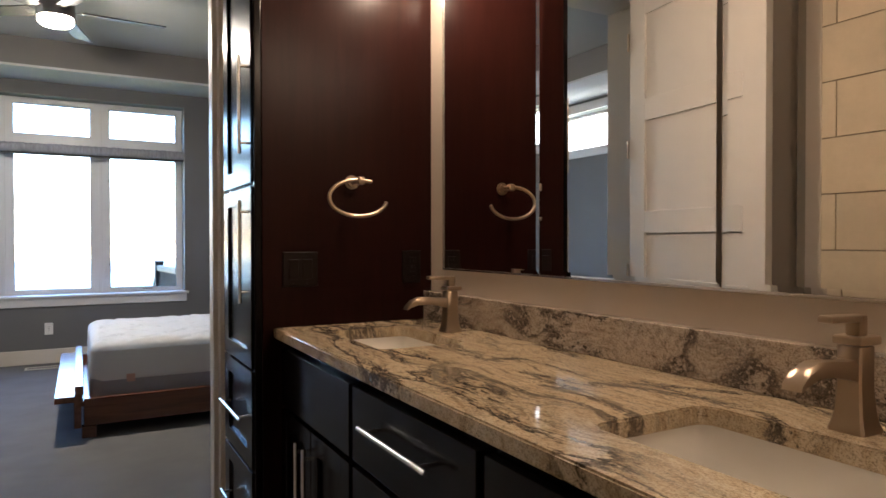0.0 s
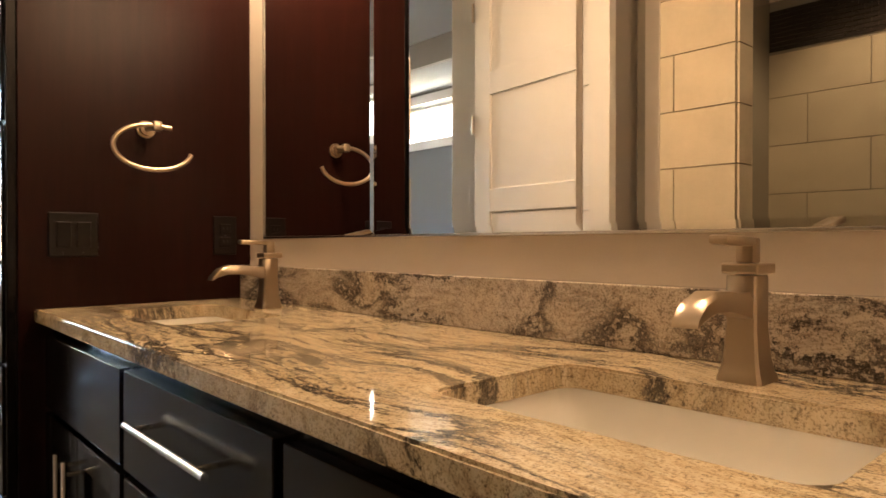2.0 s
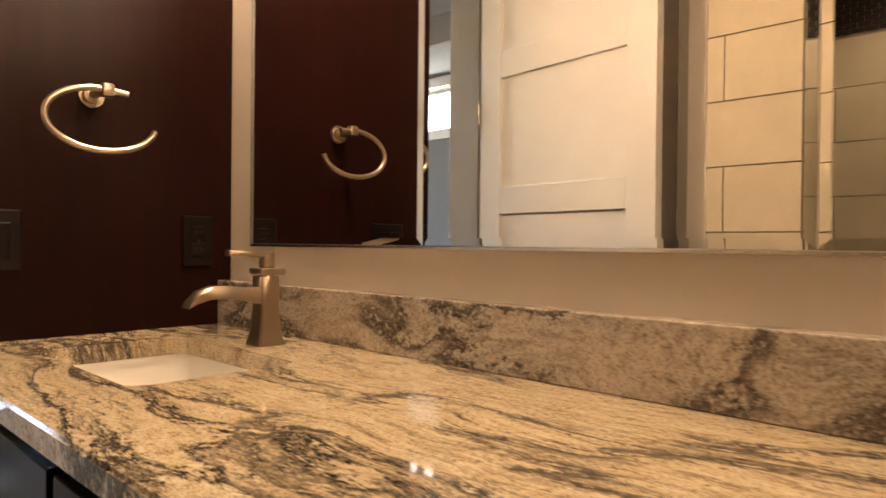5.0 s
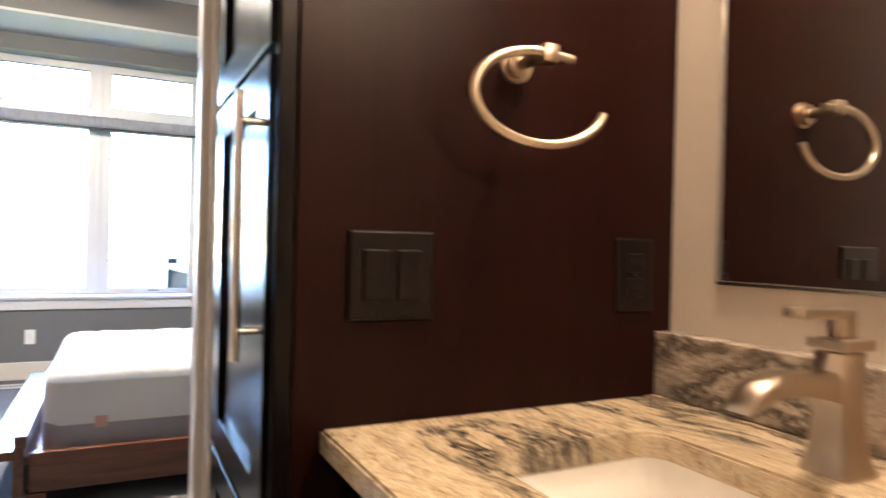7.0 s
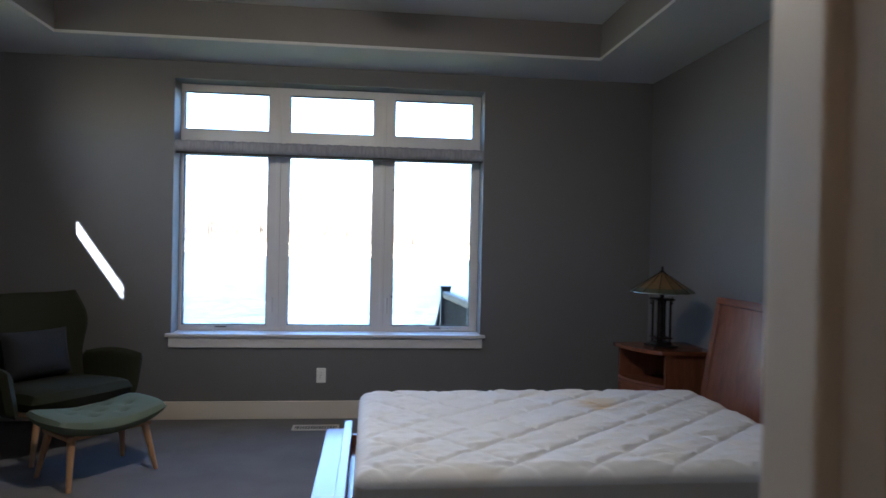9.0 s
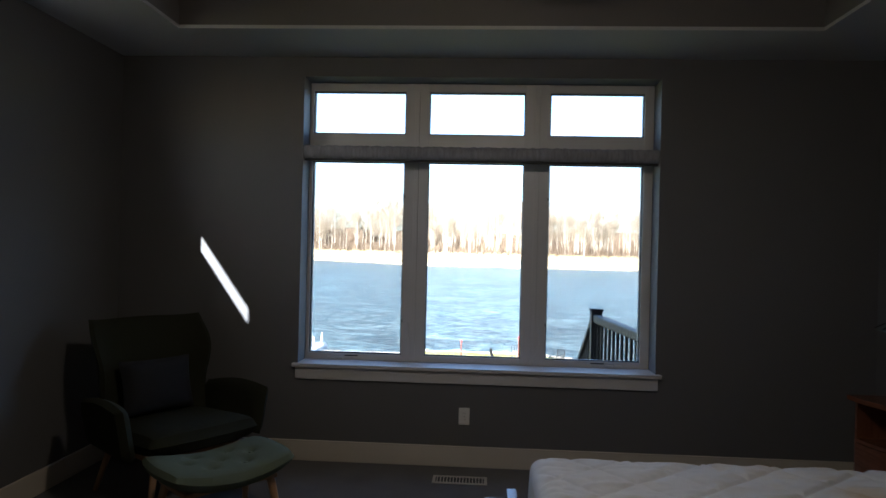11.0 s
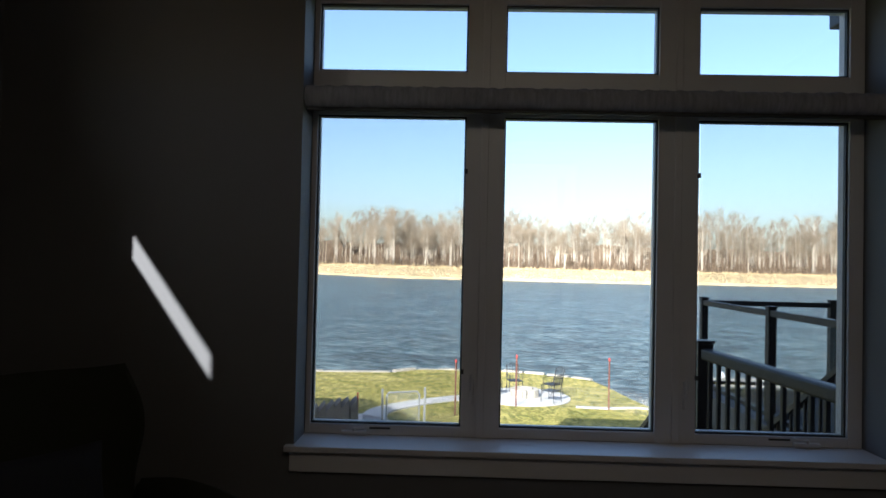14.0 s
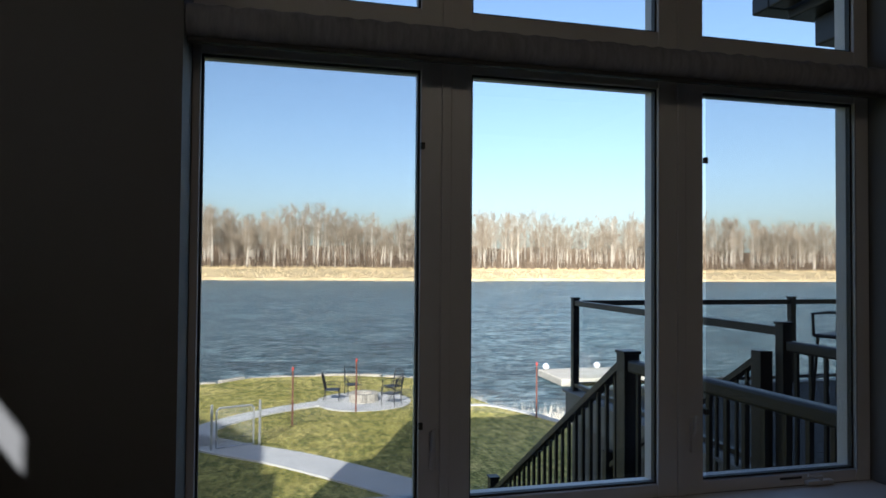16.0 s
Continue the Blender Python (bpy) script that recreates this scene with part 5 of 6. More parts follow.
def garden_chair(m):
    c = thing("garden_chair", m, "dark metal garden chair by the fire pit", "chair", "chairs round the fire pit")
    part("seat", boxed((-0.26, -0.26, 0.40), (0.26, 0.26, 0.425), 0.01), M_DARKFRAME, c)
    for k in range(5):
        x = -0.22 + 0.11 * k
        part("back_slat", tube(bmesh.new(), [(x, 0.25, 0.42), (x, 0.33, 0.75), (x, 0.38, 1.0)], 0.012, 6), M_DARKFRAME, c)
    part("back_rail", tube(bmesh.new(), [(-0.26, 0.25, 0.42), (-0.25, 0.38, 0.98), (0.0, 0.39, 1.05), (0.25, 0.38, 0.98), (0.26, 0.25, 0.42)], 0.015, 6), M_DARKFRAME, c)
    for s in (-1, 1):
        part("armrest", tube(bmesh.new(), [(s * 0.27, 0.28, 0.64), (s * 0.28, 0.0, 0.66), (s * 0.27, -0.25, 0.63), (s * 0.26, -0.26, 0.0)], 0.014, 6), M_DARKFRAME, c)
        part("leg", tube(bmesh.new(), [(s * 0.25, 0.25, 0.42), (s * 0.26, 0.30, 0.0)], 0.014, 6), M_DARKFRAME, c)
    return c


first = garden_chair(pose(1.35, 31.2, PZ, 0, 0, 80))
for x, y, r in ((2.2, 32.1, 10), (3.65, 31.5, -60), (3.4, 30.1, -130)):
    copy_thing(first, pose(x, y, PZ, 0, 0, r))

# chain-link gate and the garden fence
gz = lawn_z(24.8)
gate = thing("garden_gate", pose(-1.7, 25.0, gz), "galvanised chain-link garden gate over the walk", "gate")
for x, y in ((-0.60, -0.22), (0.63, 0.22)):
    part("post", rod(bmesh.new(), (x, y, 0), (x, y, 1.25), 0.035, sides=10), M_GALV, gate)
pts = [(-0.48, -0.18, 0.08), (-0.48, -0.18, 1.05), (-0.42, -0.16, 1.14), (0.40, 0.14, 1.14), (0.47, 0.17, 1.05), (0.47, 0.17, 0.08), (-0.48, -0.18, 0.08)]
part("gate_frame", tube(bmesh.new(), pts, 0.024, 8), M_GALV, gate)
bm = sheet(2, 2, lambda u, v: Vector((-0.48 + 0.95 * u, -0.18 + 0.35 * u, 0.1 + 1.02 * v)))
part("chain_link", bm, M_WIRE, gate, "fine galvanised wire mesh")
FENCE = [(-1.0, 25.3), (-0.16, 27.4), (2.02, 29.2), (5.3, 29.0), (7.79, 26.9)]
fence = thing("wire_fence", pose(0, 0, gz), "low wire garden fence on rusty stakes", "fence")
for (x0, y0), (x1, y1) in zip(FENCE, FENCE[1:]):
    bm = sheet(2, 2, lambda u, v: Vector((x0 + (x1 - x0) * u, y0 + (y1 - y0) * u, lawn_z(y0 + (y1 - y0) * u) - gz + 0.02 + 0.75 * v)))
    part("wire_mesh", bm, M_FENCEWIRE, fence)
for x, y in FENCE[1:]:
    part("stake", rod(bmesh.new(), (x, y, lawn_z(y) - gz - 0.1), (x, y, lawn_z(y) - gz + 1.75), 0.028, sides=8), M_STAKE, fence)
    part("stake_cap", rod(bmesh.new(), (x, y, lawn_z(y) - gz + 1.75), (x, y, lawn_z(y) - gz + 1.86), 0.04, 0.025, sides=8), M_FLAG, fence, "red stake cap")

# rough stone retaining wall by the gate, and the stake beside it
retaining = thing("retaining_wall", pose(-3.0, 23.45, lawn_z(23.45) - 0.1), "rough grey stone retaining wall with jagged tops", "wall", "", "structure")
for k in range(16):
    h = 1.36 - 0.026 * k + random.uniform(-0.10, 0.05)
    bm = bmesh.new()
    w, d = random.uniform(0.20, 0.25), 0.34
    vs = [bm.verts.new((x, y, z)) for x, y, z in ((-w, -d, 0), (0, -d, 0), (0, 0, 0), (-w, 0, 0), (-w, -d, h - 0.24), (-0.03, -d, h), (-0.01, 0, h + 0.03), (-w, 0, h - 0.17))]
    for q in ((3, 2, 1, 0), (4, 5, 6, 7), (0, 1, 5, 4), (1, 2, 6, 5), (2, 3, 7, 6), (3, 0, 4, 7)):
        bm.faces.new([vs[i] for i in q])
    bmesh.ops.bevel(bm, geom=bm.edges[:], offset=0.012, segments=1, affect='EDGES')
    bmesh.ops.transform(bm, matrix=pose(0.12 - 0.20 * k, -0.07 * k, 0, 0, 0, 18 + random.uniform(-6, 6)), verts=bm.verts)
    part("stone", bm, M_SHADEDSTONE, retaining)
marker = thing("garden_stake", pose(-2.84, 23.5, lawn_z(23.5)), "rusty garden stake with an orange tip", "stake")
part("rod", rod(bmesh.new(), (0, 0, -0.1), (0, 0, 1.16), 0.024, sides=8), M_STAKE, marker)
part("tip", rod(bmesh.new(), (0, 0, 1.16), (0, 0, 1.36), 0.028, 0.022, sides=8), M_FLAG, marker, "orange-red tip")

# ---- deck and stairs ----
DZ = -0.06
deck = thing("deck", pose(2.9, 8.3, DZ), "raised timber deck beside the window", "deck", "", "structure")
o = Matrix.Translation((-2.9, -8.3, -DZ))


def dk(name, a, b, material, bevel=0.004, parent=None, label=""):
    ob = part(name, boxed(a, b, bevel), material, parent or deck, label)
    ob.data.transform(o)
    return ob


dk("fascia", (2.80, 10.2, DZ - 0.30), (2.84, 13.46, DZ - 0.001), M_FASCIA)
dk("fascia", (2.84, 13.42, DZ - 0.30), (8.0, 13.46, DZ - 0.001), M_FASCIA)
dk("edge_board", (2.77, 10.2, DZ), (2.93, 13.49, DZ + 0.028), M_FASCIA)
dk("edge_board", (2.93, 13.33, DZ), (8.0, 13.49, DZ + 0.028), M_FASCIA)
yb = 8.34
while yb < 13.3:
    dk("board", (1.50 if yb < 9.9 else 2.93, yb, DZ - 0.01), (8.0, yb + 0.135, DZ + 0.02), M_DECK, 0.003)
    yb += 0.141
dk("beam", (1.50, 8.32, DZ - 0.25), (1.54, 9.9, DZ - 0.011), M_DECK)
dk("support_wall", (2.86, 10.2, -3.7), (2.95, 13.4, DZ - 0.31), M_SIDING)
dk("support_wall", (2.95, 13.3, -3.7), (8.0, 13.4, DZ - 0.31), M_SIDING)

glass_rail = thing("glass_railing", pose(2.9, 8.3, DZ), "dark metal deck railing with clear glass panels", "railing")


def gr(name, a, b, material, label=""):
    return dk(name, a, b, material, 0.004, glass_rail, label)


POSTS = [(2.87, 13.35), (2.87, 11.64), (2.87, 10.02), (4.39, 13.35), (5.88, 13.35), (7.4, 13.35)]
for x, y in POSTS:
    gr("post", (x - 0.038, y - 0.038, DZ + 0.029), (x + 0.038, y + 0.038, 1.045), M_DARKFRAME)
    gr("post_cap", (x - 0.046, y - 0.046, 1.0455), (x + 0.046, y + 0.046, 1.062), M_DARKFRAME)
    gr("base_plate", (x - 0.06, y - 0.06, DZ + 0.0285), (x + 0.06, y + 0.06, DZ + 0.04), M_DARKFRAME)
for a, b in (((2.84, 11.68), (2.90, 13.31)), ((2.84, 10.06), (2.90, 11.60)), ((2.91, 13.32), (4.35, 13.38)), ((4.43, 13.32), (5.84, 13.38)), ((5.92, 13.32), (7.36, 13.38))):
    gr("top_rail", (*a, 0.965), (*b, 1.025), M_DARKFRAME)
    gr("bottom_rail", (*a, 0.02), (*b, 0.06), M_DARKFRAME)
    mx, my = (a[0] + b[0]) / 2, (a[1] + b[1]) / 2
    if b[0] - a[0] < 0.1:
        g = gr("glass_panel", (mx - 0.004, a[1] + 0.05, 0.061), (mx + 0.004, b[1] - 0.05, 0.964), M_GLASS, "clear glass panel")
    else:
        g = gr("glass_panel", (a[0] + 0.05, my - 0.004, 0.061), (b[0] - 0.05, my + 0.004, 0.964), M_GLASS, "clear glass panel")
    g.visible_shadow = False

rail = thing("baluster_railing", pose(2.9, 8.3, DZ), "dark metal baluster railing of the deck stairs", "railing")


def rl(name, bm, label=""):
    ob = part(name, bm, M_DARKFRAME, rail, label)
    ob.data.transform(o)
    return ob


RX = 1.56
rl("newel_post", boxed((RX - 0.05, 9.74, -0.6), (RX + 0.05, 9.84, 0.905), 0.004))
rl("newel_cap", boxed((RX - 0.058, 9.732, 0.9055), (RX + 0.058, 9.848, 0.925), 0.004))
def flight(x0, y0, x1, y1, z):
    """A level stretch of railing between two points of the deck."""
    ln, turn = math.hypot(x1 - x0, y1 - y0), math.degrees(math.atan2(y1 - y0, x1 - x0))
    m = pose(x0, y0, 0, 0, 0, turn)
    rl("top_rail", boxed((0, -0.04, z), (ln, 0.04, z + 0.075), 0.015, m))
    rl("bottom_rail", boxed((0, -0.02, 0.0), (ln, 0.02, 0.04), 0.004, m))
    n = int(ln / 0.118)
    for k in range(n):
        d = (k + 0.5) * ln / n
        rl("baluster", boxed((d - 0.011, -0.011, 0.041), (d + 0.011, 0.011, z + 0.001), 0.0, m))


flight(RX + 0.12, 8.31, RX, 9.735, 0.80)
flight(2.94, 8.31, 2.885, 9.98, 0.86)
SL = -0.645
for X in (RX, 2.80):
    ys, zs = (9.84, 0.86) if X == RX else (10.20, 0.80)
    ye = 12.35
    ze = zs + SL * (ye - ys)
    for nm, off, w, h in (("stair_rail", 0.0, 0.035, 0.05), ("stair_bottom_rail", -0.78, 0.02, 0.035)):
        bm = bmesh.new()
        vs = [bm.verts.new((X + sx * w, yy, zz + off + sz * h)) for yy, zz in ((ys, zs), (ye, ze)) for sx, sz in ((-1, -1), (1, -1), (1, 0), (-1, 0))]
        for k in range(4):
            bm.faces.new((vs[k], vs[(k + 1) % 4], vs[4 + (k + 1) % 4], vs[4 + k]))
        bm.faces.new(vs[3::-1])
        bm.faces.new(vs[4:])
        rl(nm, bm)
    y = ys + 0.10
    while y < ye - 0.05:
        z = zs + SL * (y - ys)
        rl("baluster", boxed((X - 0.011, y - 0.011, z - 0.80), (X + 0.011, y + 0.011, z - 0.045)))
        y += 0.115
    rl("newel_post", boxed((X - 0.045, ye, ze - 1.05), (X + 0.045, ye + 0.09, ze + 0.10), 0.004))
    rl("newel_cap", boxed((X - 0.053, ye - 0.008, ze + 0.1005), (X + 0.053, ye + 0.098, ze + 0.118), 0.004))
rl("newel_post", boxed((2.75, 10.10, -0.6), (2.85, 10.20, 0.85), 0.004))
stairs = thing("deck_stairs", pose(2.9, 8.3, DZ), "timber stairs down from the deck to the lawn", "stairs", "", "structure")
for k in range(17):
    yy, zz = 9.92 + k * 0.28, DZ - 0.18 * (k + 1)
    if zz < -3.3:
        break
    dk("tread", (RX + 0.05, yy, zz - 0.035), (2.76, yy + 0.30, zz), M_DECK, 0.004, stairs)
for X in (RX + 0.03, 2.78):
    bm = bmesh.new()
    vs = [bm.verts.new((X + sx * 0.019, yy, zz)) for sx in (-1, 1) for yy, zz in ((9.9, DZ), (14.75, DZ - 3.15), (14.75, DZ - 3.45), (9.9, DZ - 0.36))]
    bm.faces.new(vs[:4])
    bm.faces.new(vs[7:3:-1])
    for k in range(4):
        bm.faces.new((vs[k], vs[4 + k], vs[4 + (k + 1) % 4], vs[(k + 1) % 4]))
    ob = part("stringer", bm, M_DARKFRAME, stairs)
    ob.data.transform(o)

# folded garden chair and grill cover shapes on the deck
dch = thing("deck_chair", pose(5.6, 12.2, DZ + 0.02, 0, 0, 200), "black tall deck chair near the glass railing", "chair")
part("seat", boxed((-0.27, -0.25, 0.70), (0.27, 0.25, 0.74), 0.015), M_DARKFRAME, dch)
part("backrest", boxed((-0.26, 0.20, 0.76), (0.26, 0.245, 1.22), 0.02, pose(0, 0, 0, -6)), M_DARKFRAME, dch)
for sx in (-1, 1):
    for sy in (-1, 1):
        part("leg", rod(bmesh.new(), (sx * 0.27, sy * 0.25, 0.0), (sx * 0.23, sy * 0.21, 0.70), 0.018), M_DARKFRAME, dch)
    part("armrest", tube(bmesh.new(), [(sx * 0.28, 0.22, 0.98), (sx * 0.29, -0.05, 0.99), (sx * 0.28, -0.24, 0.96), (sx * 0.26, -0.24, 0.72)], 0.018, 8), M_DARKFRAME, dch)
part("foot_rest", rod(bmesh.new(), (-0.25, -0.24, 0.25), (0.25, -0.24, 0.25), 0.014), M_DARKFRAME, dch)

# porch roof corner
eave = thing("porch_roof", pose(2.2, 9.5, 2.9), "dark porch roof corner with a gutter", "roof", "", "structure")
o3 = Matrix.Translation((-2.2, -9.5, -2.9))
for nm, a, b in (("gutter", (2.22, 9.38, 2.93), (9, 9.52, 3.03)), ("gutter", (2.22, 8.31, 2.93), (2.34, 9.379, 3.03)), ("soffit", (2.345, 8.31, 2.87), (9, 9.375, 2.925)), ("beam", (2.46, 8.6, 2.70), (9, 9.30, 2.868))):
    part(nm, boxed(a, b, 0.01), M_DARKFRAME, eave).data.transform(o3)
part("porch_post", boxed((7.8, 9.1, DZ + 0.02), (7.95, 9.25, 2.70)), M_DARKFRAME, eave).data.transform(o3)

# outside walls of the house; its unseen roof is shaped to shadow the lawn
house = thing("house", pose(0, 0, -3.5), "grey-sided house with a gable roof and unseen blocks shading the lawn", "house", "", "structure")


def hs(name, bm, material):
    ob = part(name, bm, material, house)
    ob.data.transform(Matrix.Translation((0, 0, 3.5)))
    return ob


def gable(x0, x1, y0, yr, y1, ze, zr):
    bm = bmesh.new()
    vs = [bm.verts.new((x, y, z)) for x in (x0, x1) for y, z in ((y0, ze), (yr, zr), (y1, ze))]
    bm.faces.new(vs[:3])
    bm.faces.new(vs[3:])
    for a, b in ((0, 1), (1, 2), (2, 0)):
        bm.faces.new((vs[a], vs[b], vs[3 + b], vs[3 + a]))
    return bm


hs("lower_wall", boxed((XW - 0.2, 8.0, -3.5), (12, YX - 0.002, -0.125)), M_SIDING)
hs("east_wall", boxed((XE + 0.202, YX - 0.2, -0.124), (12, YX - 0.002, 3.3)), M_SIDING)
hs("roof", gable(XW - 0.2, 12, -8, 5.0, 8.25, 3.305, 9.87), M_ROOF)
# unseen blocks added to cast the stepped shadow on the lawn
hs("shade_block_high", boxed((-4.5, 6.9, -3.5), (XW - 0.202, 8.2, 7.9)), M_SIDING)
hs("shade_block_gap", boxed((XW - 0.2, 6.9, 3.5), (-0.7, 8.2, 7.9)), M_SIDING)
hs("shade_block_low", boxed((-5.0, 6.9, -3.5), (-4.502, 8.2, 5.4)), M_SIDING)
# added out of view: wall, roof and porch shapes that only shadow the left lawn
shade_west = thing("neighbour_house", pose(-11, 7.5, -3.5), "unseen grey blocks added to shade the left of the lawn", "house", "", "structure")
part("wall", boxed((-6, -3, 0), (3.3, 0.7, 9.65)), M_SIDING, shade_west)
bm = bmesh.new()
ends = [[bm.verts.new((x, y, z)) for x, z in ((-6.0, 9.652), (3.3, 9.652), (2.9, 10.1), (1.0, 11.45), (-1.5, 12.8), (-6.0, 12.8))] for y in (-3.0, 0.7)]
bm.faces.new(ends[0])
bm.faces.new(ends[1][::-1])
for k in range(6):
    bm.faces.new((ends[0][k - 1], ends[1][k - 1], ends[1][k], ends[0][k]))
part("roof", bm, M_ROOF, shade_west)
part("porch", boxed((3.302, -1.0, 0), (4.45, 0.7, 8.5)), M_SIDING, shade_west)

# ---- far shore ----
def far_edge(x):
    """Distance of the far waterline, by x."""
    return 262 + 14 * noise.noise((x * 0.008, 3.1, 0)) + 4 * noise.noise((x * 0.04, 1.0, 0)) + (55 if x < -20 else 0) * min(1, max(0, (-20 - x) / 60)) - 10 * math.exp(-((x - 62) / 22) ** 2)


bm = bmesh.new()
prev = None
for k in range(260):
    x = -420 + 3.6 * k
    ye = far_edge(x)
    col = [bm.verts.new((x, ye + d, WATER + h + (0.5 * noise.noise((x * 0.3, d, 4)) if h > 0.2 else 0))) for d, h in ((0, -0.3), (0.6, 1.0), (5, 1.9), (12, 3.1), (22, 4.1), (34, 4.7), (500, 5.5))]
    if prev:
        for a, b, c, d in zip(prev, col, col[1:], prev[1:]):
            bm.faces.new((a, b, c, d))
    prev = col
structure("far_shore", bm, M_REED, "dry golden reed bank on the far shore", "shore", True)


class Soup:
    """Collects many small faces for one mesh."""
    def __init__(self):
        self.v, self.f = [], []

    def limb(self, a, b, r0, r1, sides=4):
        a, b = Vector(a), Vector(b)
        way = (b - a).normalized()
        u = way.orthogonal().normalized()
        w = way.cross(u)
        n = len(self.v)
        for p, r in ((a, r0), (b, r1)):
            for k in range(sides):
                c, s = math.cos(k * math.tau / sides), math.sin(k * math.tau / sides)
                self.v.append(p + r * (c * u + s * w))
        for k in range(sides):
            self.f.append((n + k, n + (k + 1) % sides, n + sides + (k + 1) % sides, n + sides + k))

    def sliver(self, a, b, r):
        n = len(self.v)
        side = Vector((random.uniform(-1, 1), random.uniform(-0.3, 0.3), random.uniform(-0.4, 0.4))).normalized() * r
        self.v += [a - side, a + side, b]
        self.f.append((n, n + 1, n + 2))

    def build(self, name, material, label, category):
        me = bpy.data.meshes.new(name)
        me.from_pydata([tuple(p) for p in self.v], [], self.f)
        me.materials.append(material)
        return tagged(new(name, me), label, category, "", "stuff")


rnd = random.Random(7)
random.seed(7)
trunks, twigs = Soup(), Soup()


def bare_tree(x, y, z, h, r):
    lean = Vector((rnd.uniform(-0.05, 0.05), rnd.uniform(-0.03, 0.03), 1))
    pts = [Vector((x, y, z)) + lean * h * f + Vector((rnd.uniform(-0.25, 0.25), 0, 0)) * (f * 2) for f in (0, 0.3, 0.55, 0.78, 1.0)]
    rad = [r, r * 0.8, r * 0.55, r * 0.32, r * 0.08]
    for i in range(4):
        trunks.limb(pts[i], pts[i + 1], rad[i], rad[i + 1], 5)
    for k in range(rnd.randint(11, 16)):
        f = rnd.uniform(0.32, 0.95)
        i = 0 if f < 0.3 else 1 if f < 0.55 else 2 if f < 0.78 else 3
        lo, hi = (0, 0.3, 0.55, 0.78)[i], (0.3, 0.55, 0.78, 1.0)[i]
        p = pts[i].lerp(pts[i + 1], (f - lo) / (hi - lo))
        a = rnd.uniform(0, math.tau)
        ln = h * rnd.uniform(0.12, 0.26) * (1.25 - f * 0.6)
        way = Vector((math.cos(a), math.sin(a) * 0.6, rnd.uniform(0.7, 1.7))).normalized()
        q = p + way * ln * 0.55
        e = q + (way + Vector((rnd.uniform(-0.3, 0.3), 0, 0.35))).normalized() * ln * 0.55
        rr = r * 0.34 * (1.1 - f * 0.7)
        trunks.limb(p, q, rr, rr * 0.6, 3)
        trunks.limb(q, e, rr * 0.6, rr * 0.15, 3)
        for j in range(17):
            s = rnd.uniform(0.15, 1.0)
            b0 = p.lerp(q, s * 2) if s < 0.5 else q.lerp(e, s * 2 - 1)
            w2 = (way + Vector((rnd.uniform(-1, 1), rnd.uniform(-0.6, 0.6), rnd.uniform(-0.2, 0.9)))).normalized()
            b1 = b0 + w2 * rnd.uniform(0.8, 2.6)
            twigs.sliver(b0, b1, 0.04)
            for g in range(2):
                w3 = (w2 + Vector((rnd.uniform(-1, 1), 0, rnd.uniform(-0.5, 0.8)))).normalized()
                twigs.sliver(b0.lerp(b1, rnd.uniform(0.3, 0.9)), b1 + w3 * rnd.uniform(0.6, 2.2), 0.026)


for k in range(640):
    x = rnd.uniform(-140, 330)
    row = rnd.random()
    y = far_edge(x) + 30 + 55 * row ** 1.3
    h = rnd.uniform(15.5, 27) + 4.0 * noise.noise((x * 0.03, 0, 0)) + 3.5 * row
    bare_tree(x, y, WATER + 4.4, h - 1.4, rnd.choice((0.14, 0.18, 0.22, 0.30, 0.42)))
brush = Soup()
for k in range(12000):
    x = rnd.uniform(-140, 330)
    y = far_edge(x) + rnd.uniform(28, 60)
    a = Vector((x, y, WATER + 4.2))
    brush.sliver(a, a + Vector((rnd.uniform(-1.6, 1.6), rnd.uniform(-1, 1), rnd.uniform(1.5, 6.5))), rnd.uniform(0.15, 0.45))
reeds = Soup()
for k in range(12000):
    x = rnd.uniform(-140, 330)
    y = far_edge(x) + rnd.uniform(0.5, 30)
    a = Vector((x, y, WATER + 0.7 + (y - far_edge(x)) * 0.125))
    reeds.sliver(a, a + Vector((rnd.uniform(-0.5, 0.5), 0, rnd.uniform(0.6, 1.7))), rnd.uniform(0.2, 0.6))
trunks.build("far_trees", M_BARK, "bare pale cottonwood trunks on the far shore", "trees")
twigs.build("far_twigs", M_TWIG, "bare twiggy crowns of the far trees", "trees")
brush.build("far_brush", M_SHRUB, "dark leafless brush under the far trees", "shrubs")
reeds.build("far_reeds", M_REED, "dry golden reeds along the far shore", "reeds")
structure("far_woods", sheet(60, 1, lambda u, v: Vector((-400 + 900 * u, 372, WATER + 3 + v * (14 + 3 * noise.noise((u * 40, 0, 0)))))), M_SHRUB, "dim leafless woods behind the far shore", "backdrop")

# near reeds and stones by the water
nr = Soup()
for k in range(2400):
    x = rnd.uniform(7.2, 14.5)
    y = shore(x) + 0.4 + 7.5 * rnd.random() ** 1.4
    a = Vector((x, y, WATER - 0.05))
    nr.sliver(a, a + Vector((rnd.uniform(-0.45, 0.45), rnd.uniform(-0.2, 0.2), rnd.uniform(0.25, 1.0))), 0.017)
nr.build("near_reeds", M_PALEREED, "dry reeds at the lake edge below the lawn", "reeds")

# neighbour's dock with a boat lift, and a floating dock
dock = thing("dock", pose(-8.4, 36.5, WATER + 0.5), "grey timber dock with posts", "dock")
part("deck", boxed((-2.2, -1.8, 0.0), (0.5, 2.4, 0.12), 0.02), M_CONCRETE, dock)
for x in (-2.0, -0.8, 0.4):
    for y in (-1.6, 0.5, 2.2):
        part("post", rod(bmesh.new(), (x, y, -1.0), (x, y, 1.3), 0.06, sides=8), M_CONCRETE, dock)
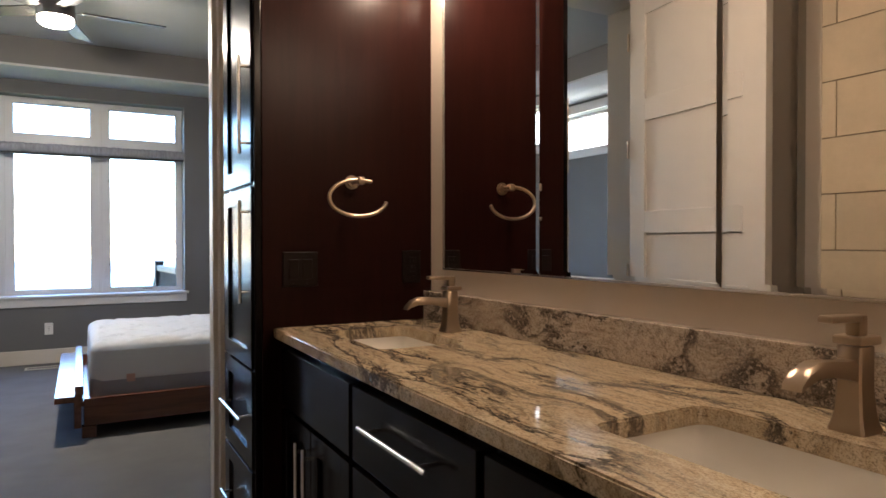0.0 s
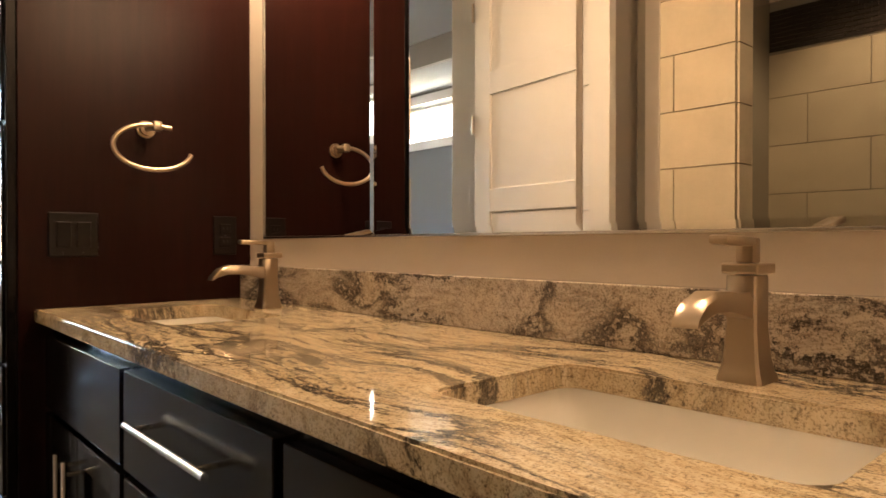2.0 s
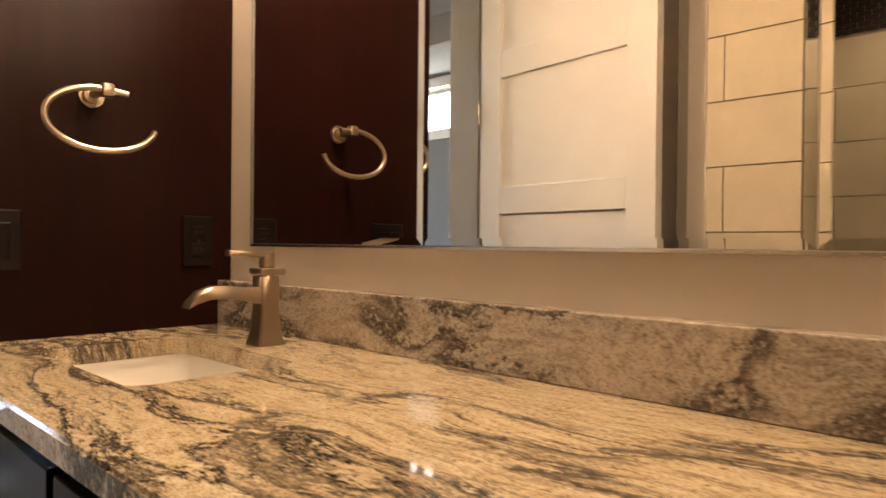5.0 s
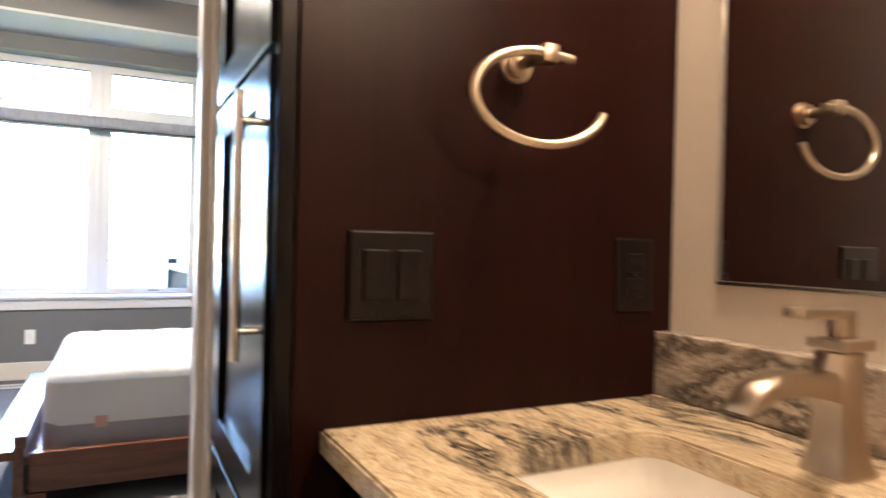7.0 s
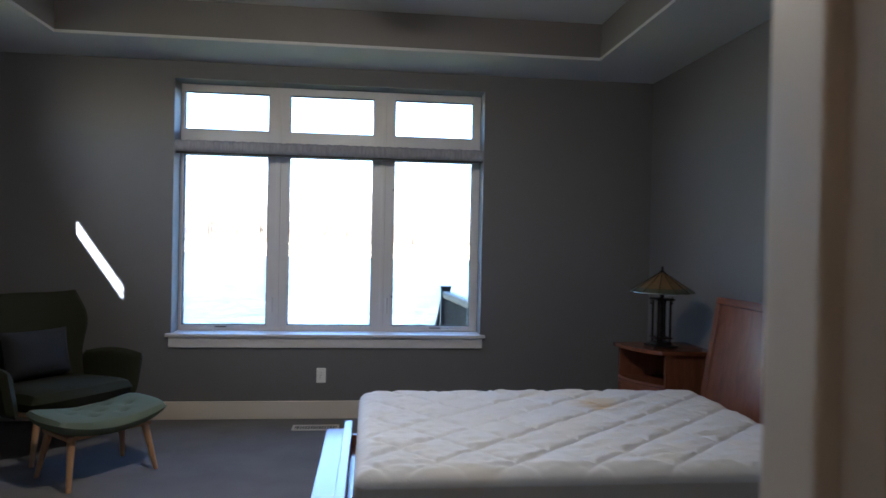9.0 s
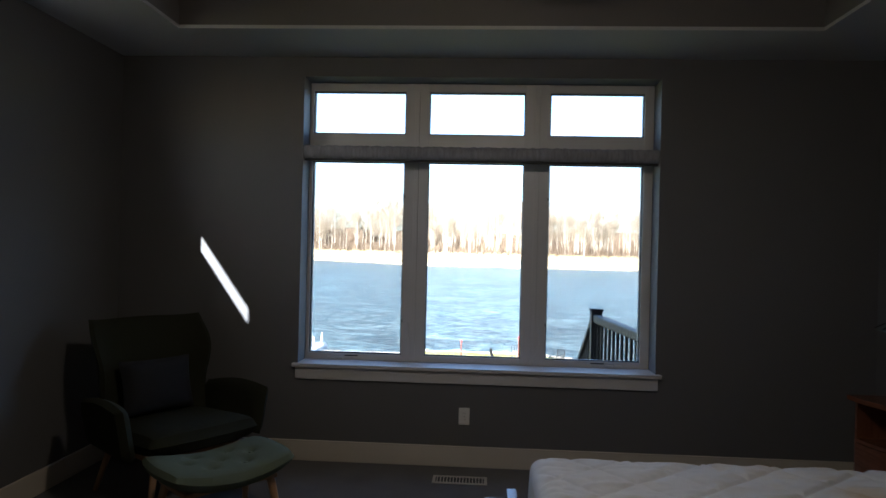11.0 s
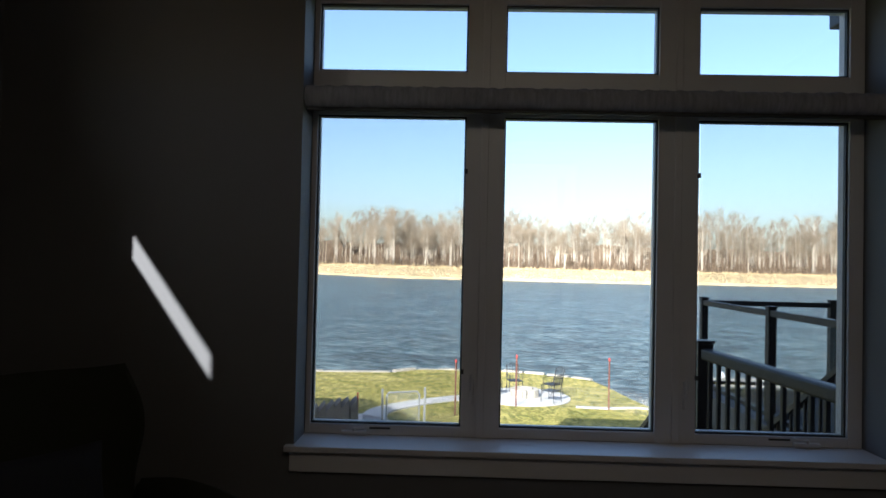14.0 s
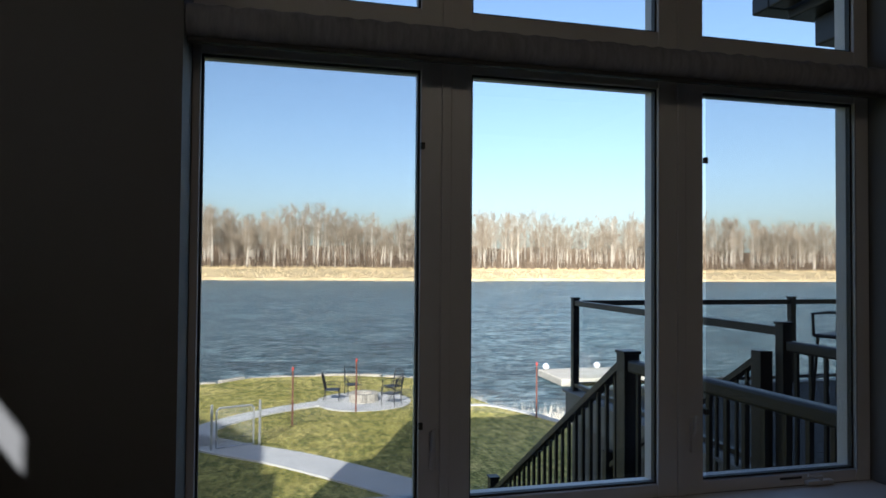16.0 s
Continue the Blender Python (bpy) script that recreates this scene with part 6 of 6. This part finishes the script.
boat = thing("boat", pose(-8.9, 37.4, WATER + 0.65), "white pontoon boat on a lift at the dock", "boat")
part("hull", boxed((-1.1, -2.0, 0.0), (1.1, 2.0, 0.55), 0.15), M_BOAT, boat)
part("console", boxed((-0.4, -0.3, 0.56), (0.4, 0.3, 1.25), 0.06), M_BOAT, boat)
part("windscreen", boxed((-0.45, 0.31, 1.0), (0.45, 0.35, 1.5), 0.01), M_GLASS, boat)
jet = thing("floating_dock", pose(15.5, 40.5, WATER), "pale floating dock on the lake", "dock")
part("deck", boxed((-1.6, -1.8, 0.0), (6.5, 1.6, 0.42), 0.08), M_STONE, jet)
for x in (-1.2, 2.0, 5.5):
    part("buoy", lathe(bmesh.new(), [(0.05, 0.42), (0.18, 0.5), (0.2, 0.62), (0.12, 0.75), (0.02, 0.8)], (x, 1.3, 0), 14), M_BOAT, jet, smooth=True)

# ---- shower tiles ----
def tiles_on_x(wall, x, y0, y1, z0, z1, w, h, skip=()):
    """Stone tiles in running bond on a wall that faces +x."""
    r, z = 0, z0
    while z < z1 - 0.02:
        zt = min(z + h - 0.004, z1)
        y = y0 - (0.5 * w if r % 2 else 0.0)
        while y < y1 - 0.02:
            a, b = max(y, y0), min(y + w - 0.004, y1)
            if b - a > 0.02 and not any(s0 < (a + b) / 2 < s1 and t0 < (z + zt) / 2 < t1 for s0, s1, t0, t1 in skip):
                for lo, hi in clip_band(z, zt, a, b, skip):
                    part("tile", boxed((x + 0.0005, a, lo), (x + 0.010, b, hi), 0.0015), M_TILE, wall)
            y += w
        z += h
        r += 1


def clip_band(z, zt, a, b, skip):
    """The stretches of a tile's height that no band cuts away."""
    out = [(z, zt)]
    for s0, s1, t0, t1 in skip:
        if s0 < (a + b) / 2 < s1:
            nxt = []
            for lo, hi in out:
                if lo < t0:
                    nxt.append((lo, min(hi, t0)))
                if hi > t1:
                    nxt.append((max(lo, t1), hi))
            out = [(p, q) for p, q in nxt if q - p > 0.02]
    return out


tile_back = bpy.data.objects["wall_shower_back"]
tile_return = bpy.data.objects["wall_shower_return"]
BAND = (2.13, 2.36)
tiles_on_x(tile_back, SHX, 0.3, 2.428, 0.0, SOFFIT, 0.60, 0.27, [(0.0, 3.0, *BAND), (0.0, 1.468, 0, 3)])
tiles_on_x(tile_return, 0.20, RY0 + 0.002, RY1, 0.005, SOFFIT, 0.50, 0.228)
z = 0.005
while z < SOFFIT - 0.05:
    part("tile", boxed((0.082, RY0 - 0.010, z), (0.198, RY0 - 0.0005, min(z + 0.224, SOFFIT - 0.002)), 0.0015), M_TILE, tile_return)
    z += 0.228
r = 0
bm = bmesh.new()
v, f = [], []
zz = 0.9
while zz < BAND[1]:
    y = 0.75 - (0.03 if r % 2 else 0)
    lim = 2.425 if zz > BAND[0] else 1.466
    while y < lim:
        n = len(v)
        a, b = y, min(y + 0.057, lim)
        v += [(SHX + 0.001, a, zz), (SHX + 0.001, b, zz), (SHX + 0.001, b, zz + 0.0225), (SHX + 0.001, a, zz + 0.0225), (SHX + 0.009, a, zz), (SHX + 0.009, b, zz), (SHX + 0.009, b, zz + 0.0225), (SHX + 0.009, a, zz + 0.0225)]
        f += [(n + 4, n + 5, n + 6, n + 7), (n, n + 1, n + 5, n + 4), (n + 3, n + 7, n + 6, n + 2), (n, n + 4, n + 7, n + 3), (n + 1, n + 2, n + 6, n + 5)]
        y += 0.06
    zz += 0.0255
    r += 1
bm.free()
me = bpy.data.meshes.new("mosaic")
me.from_pydata(v, [], f)
me.materials.append(M_MOSAIC)
mosaic = new("mosaic", me)
mosaic.parent = tile_back
tagged(mosaic, "dark brown glass mosaic strips", "", "", "stuff")
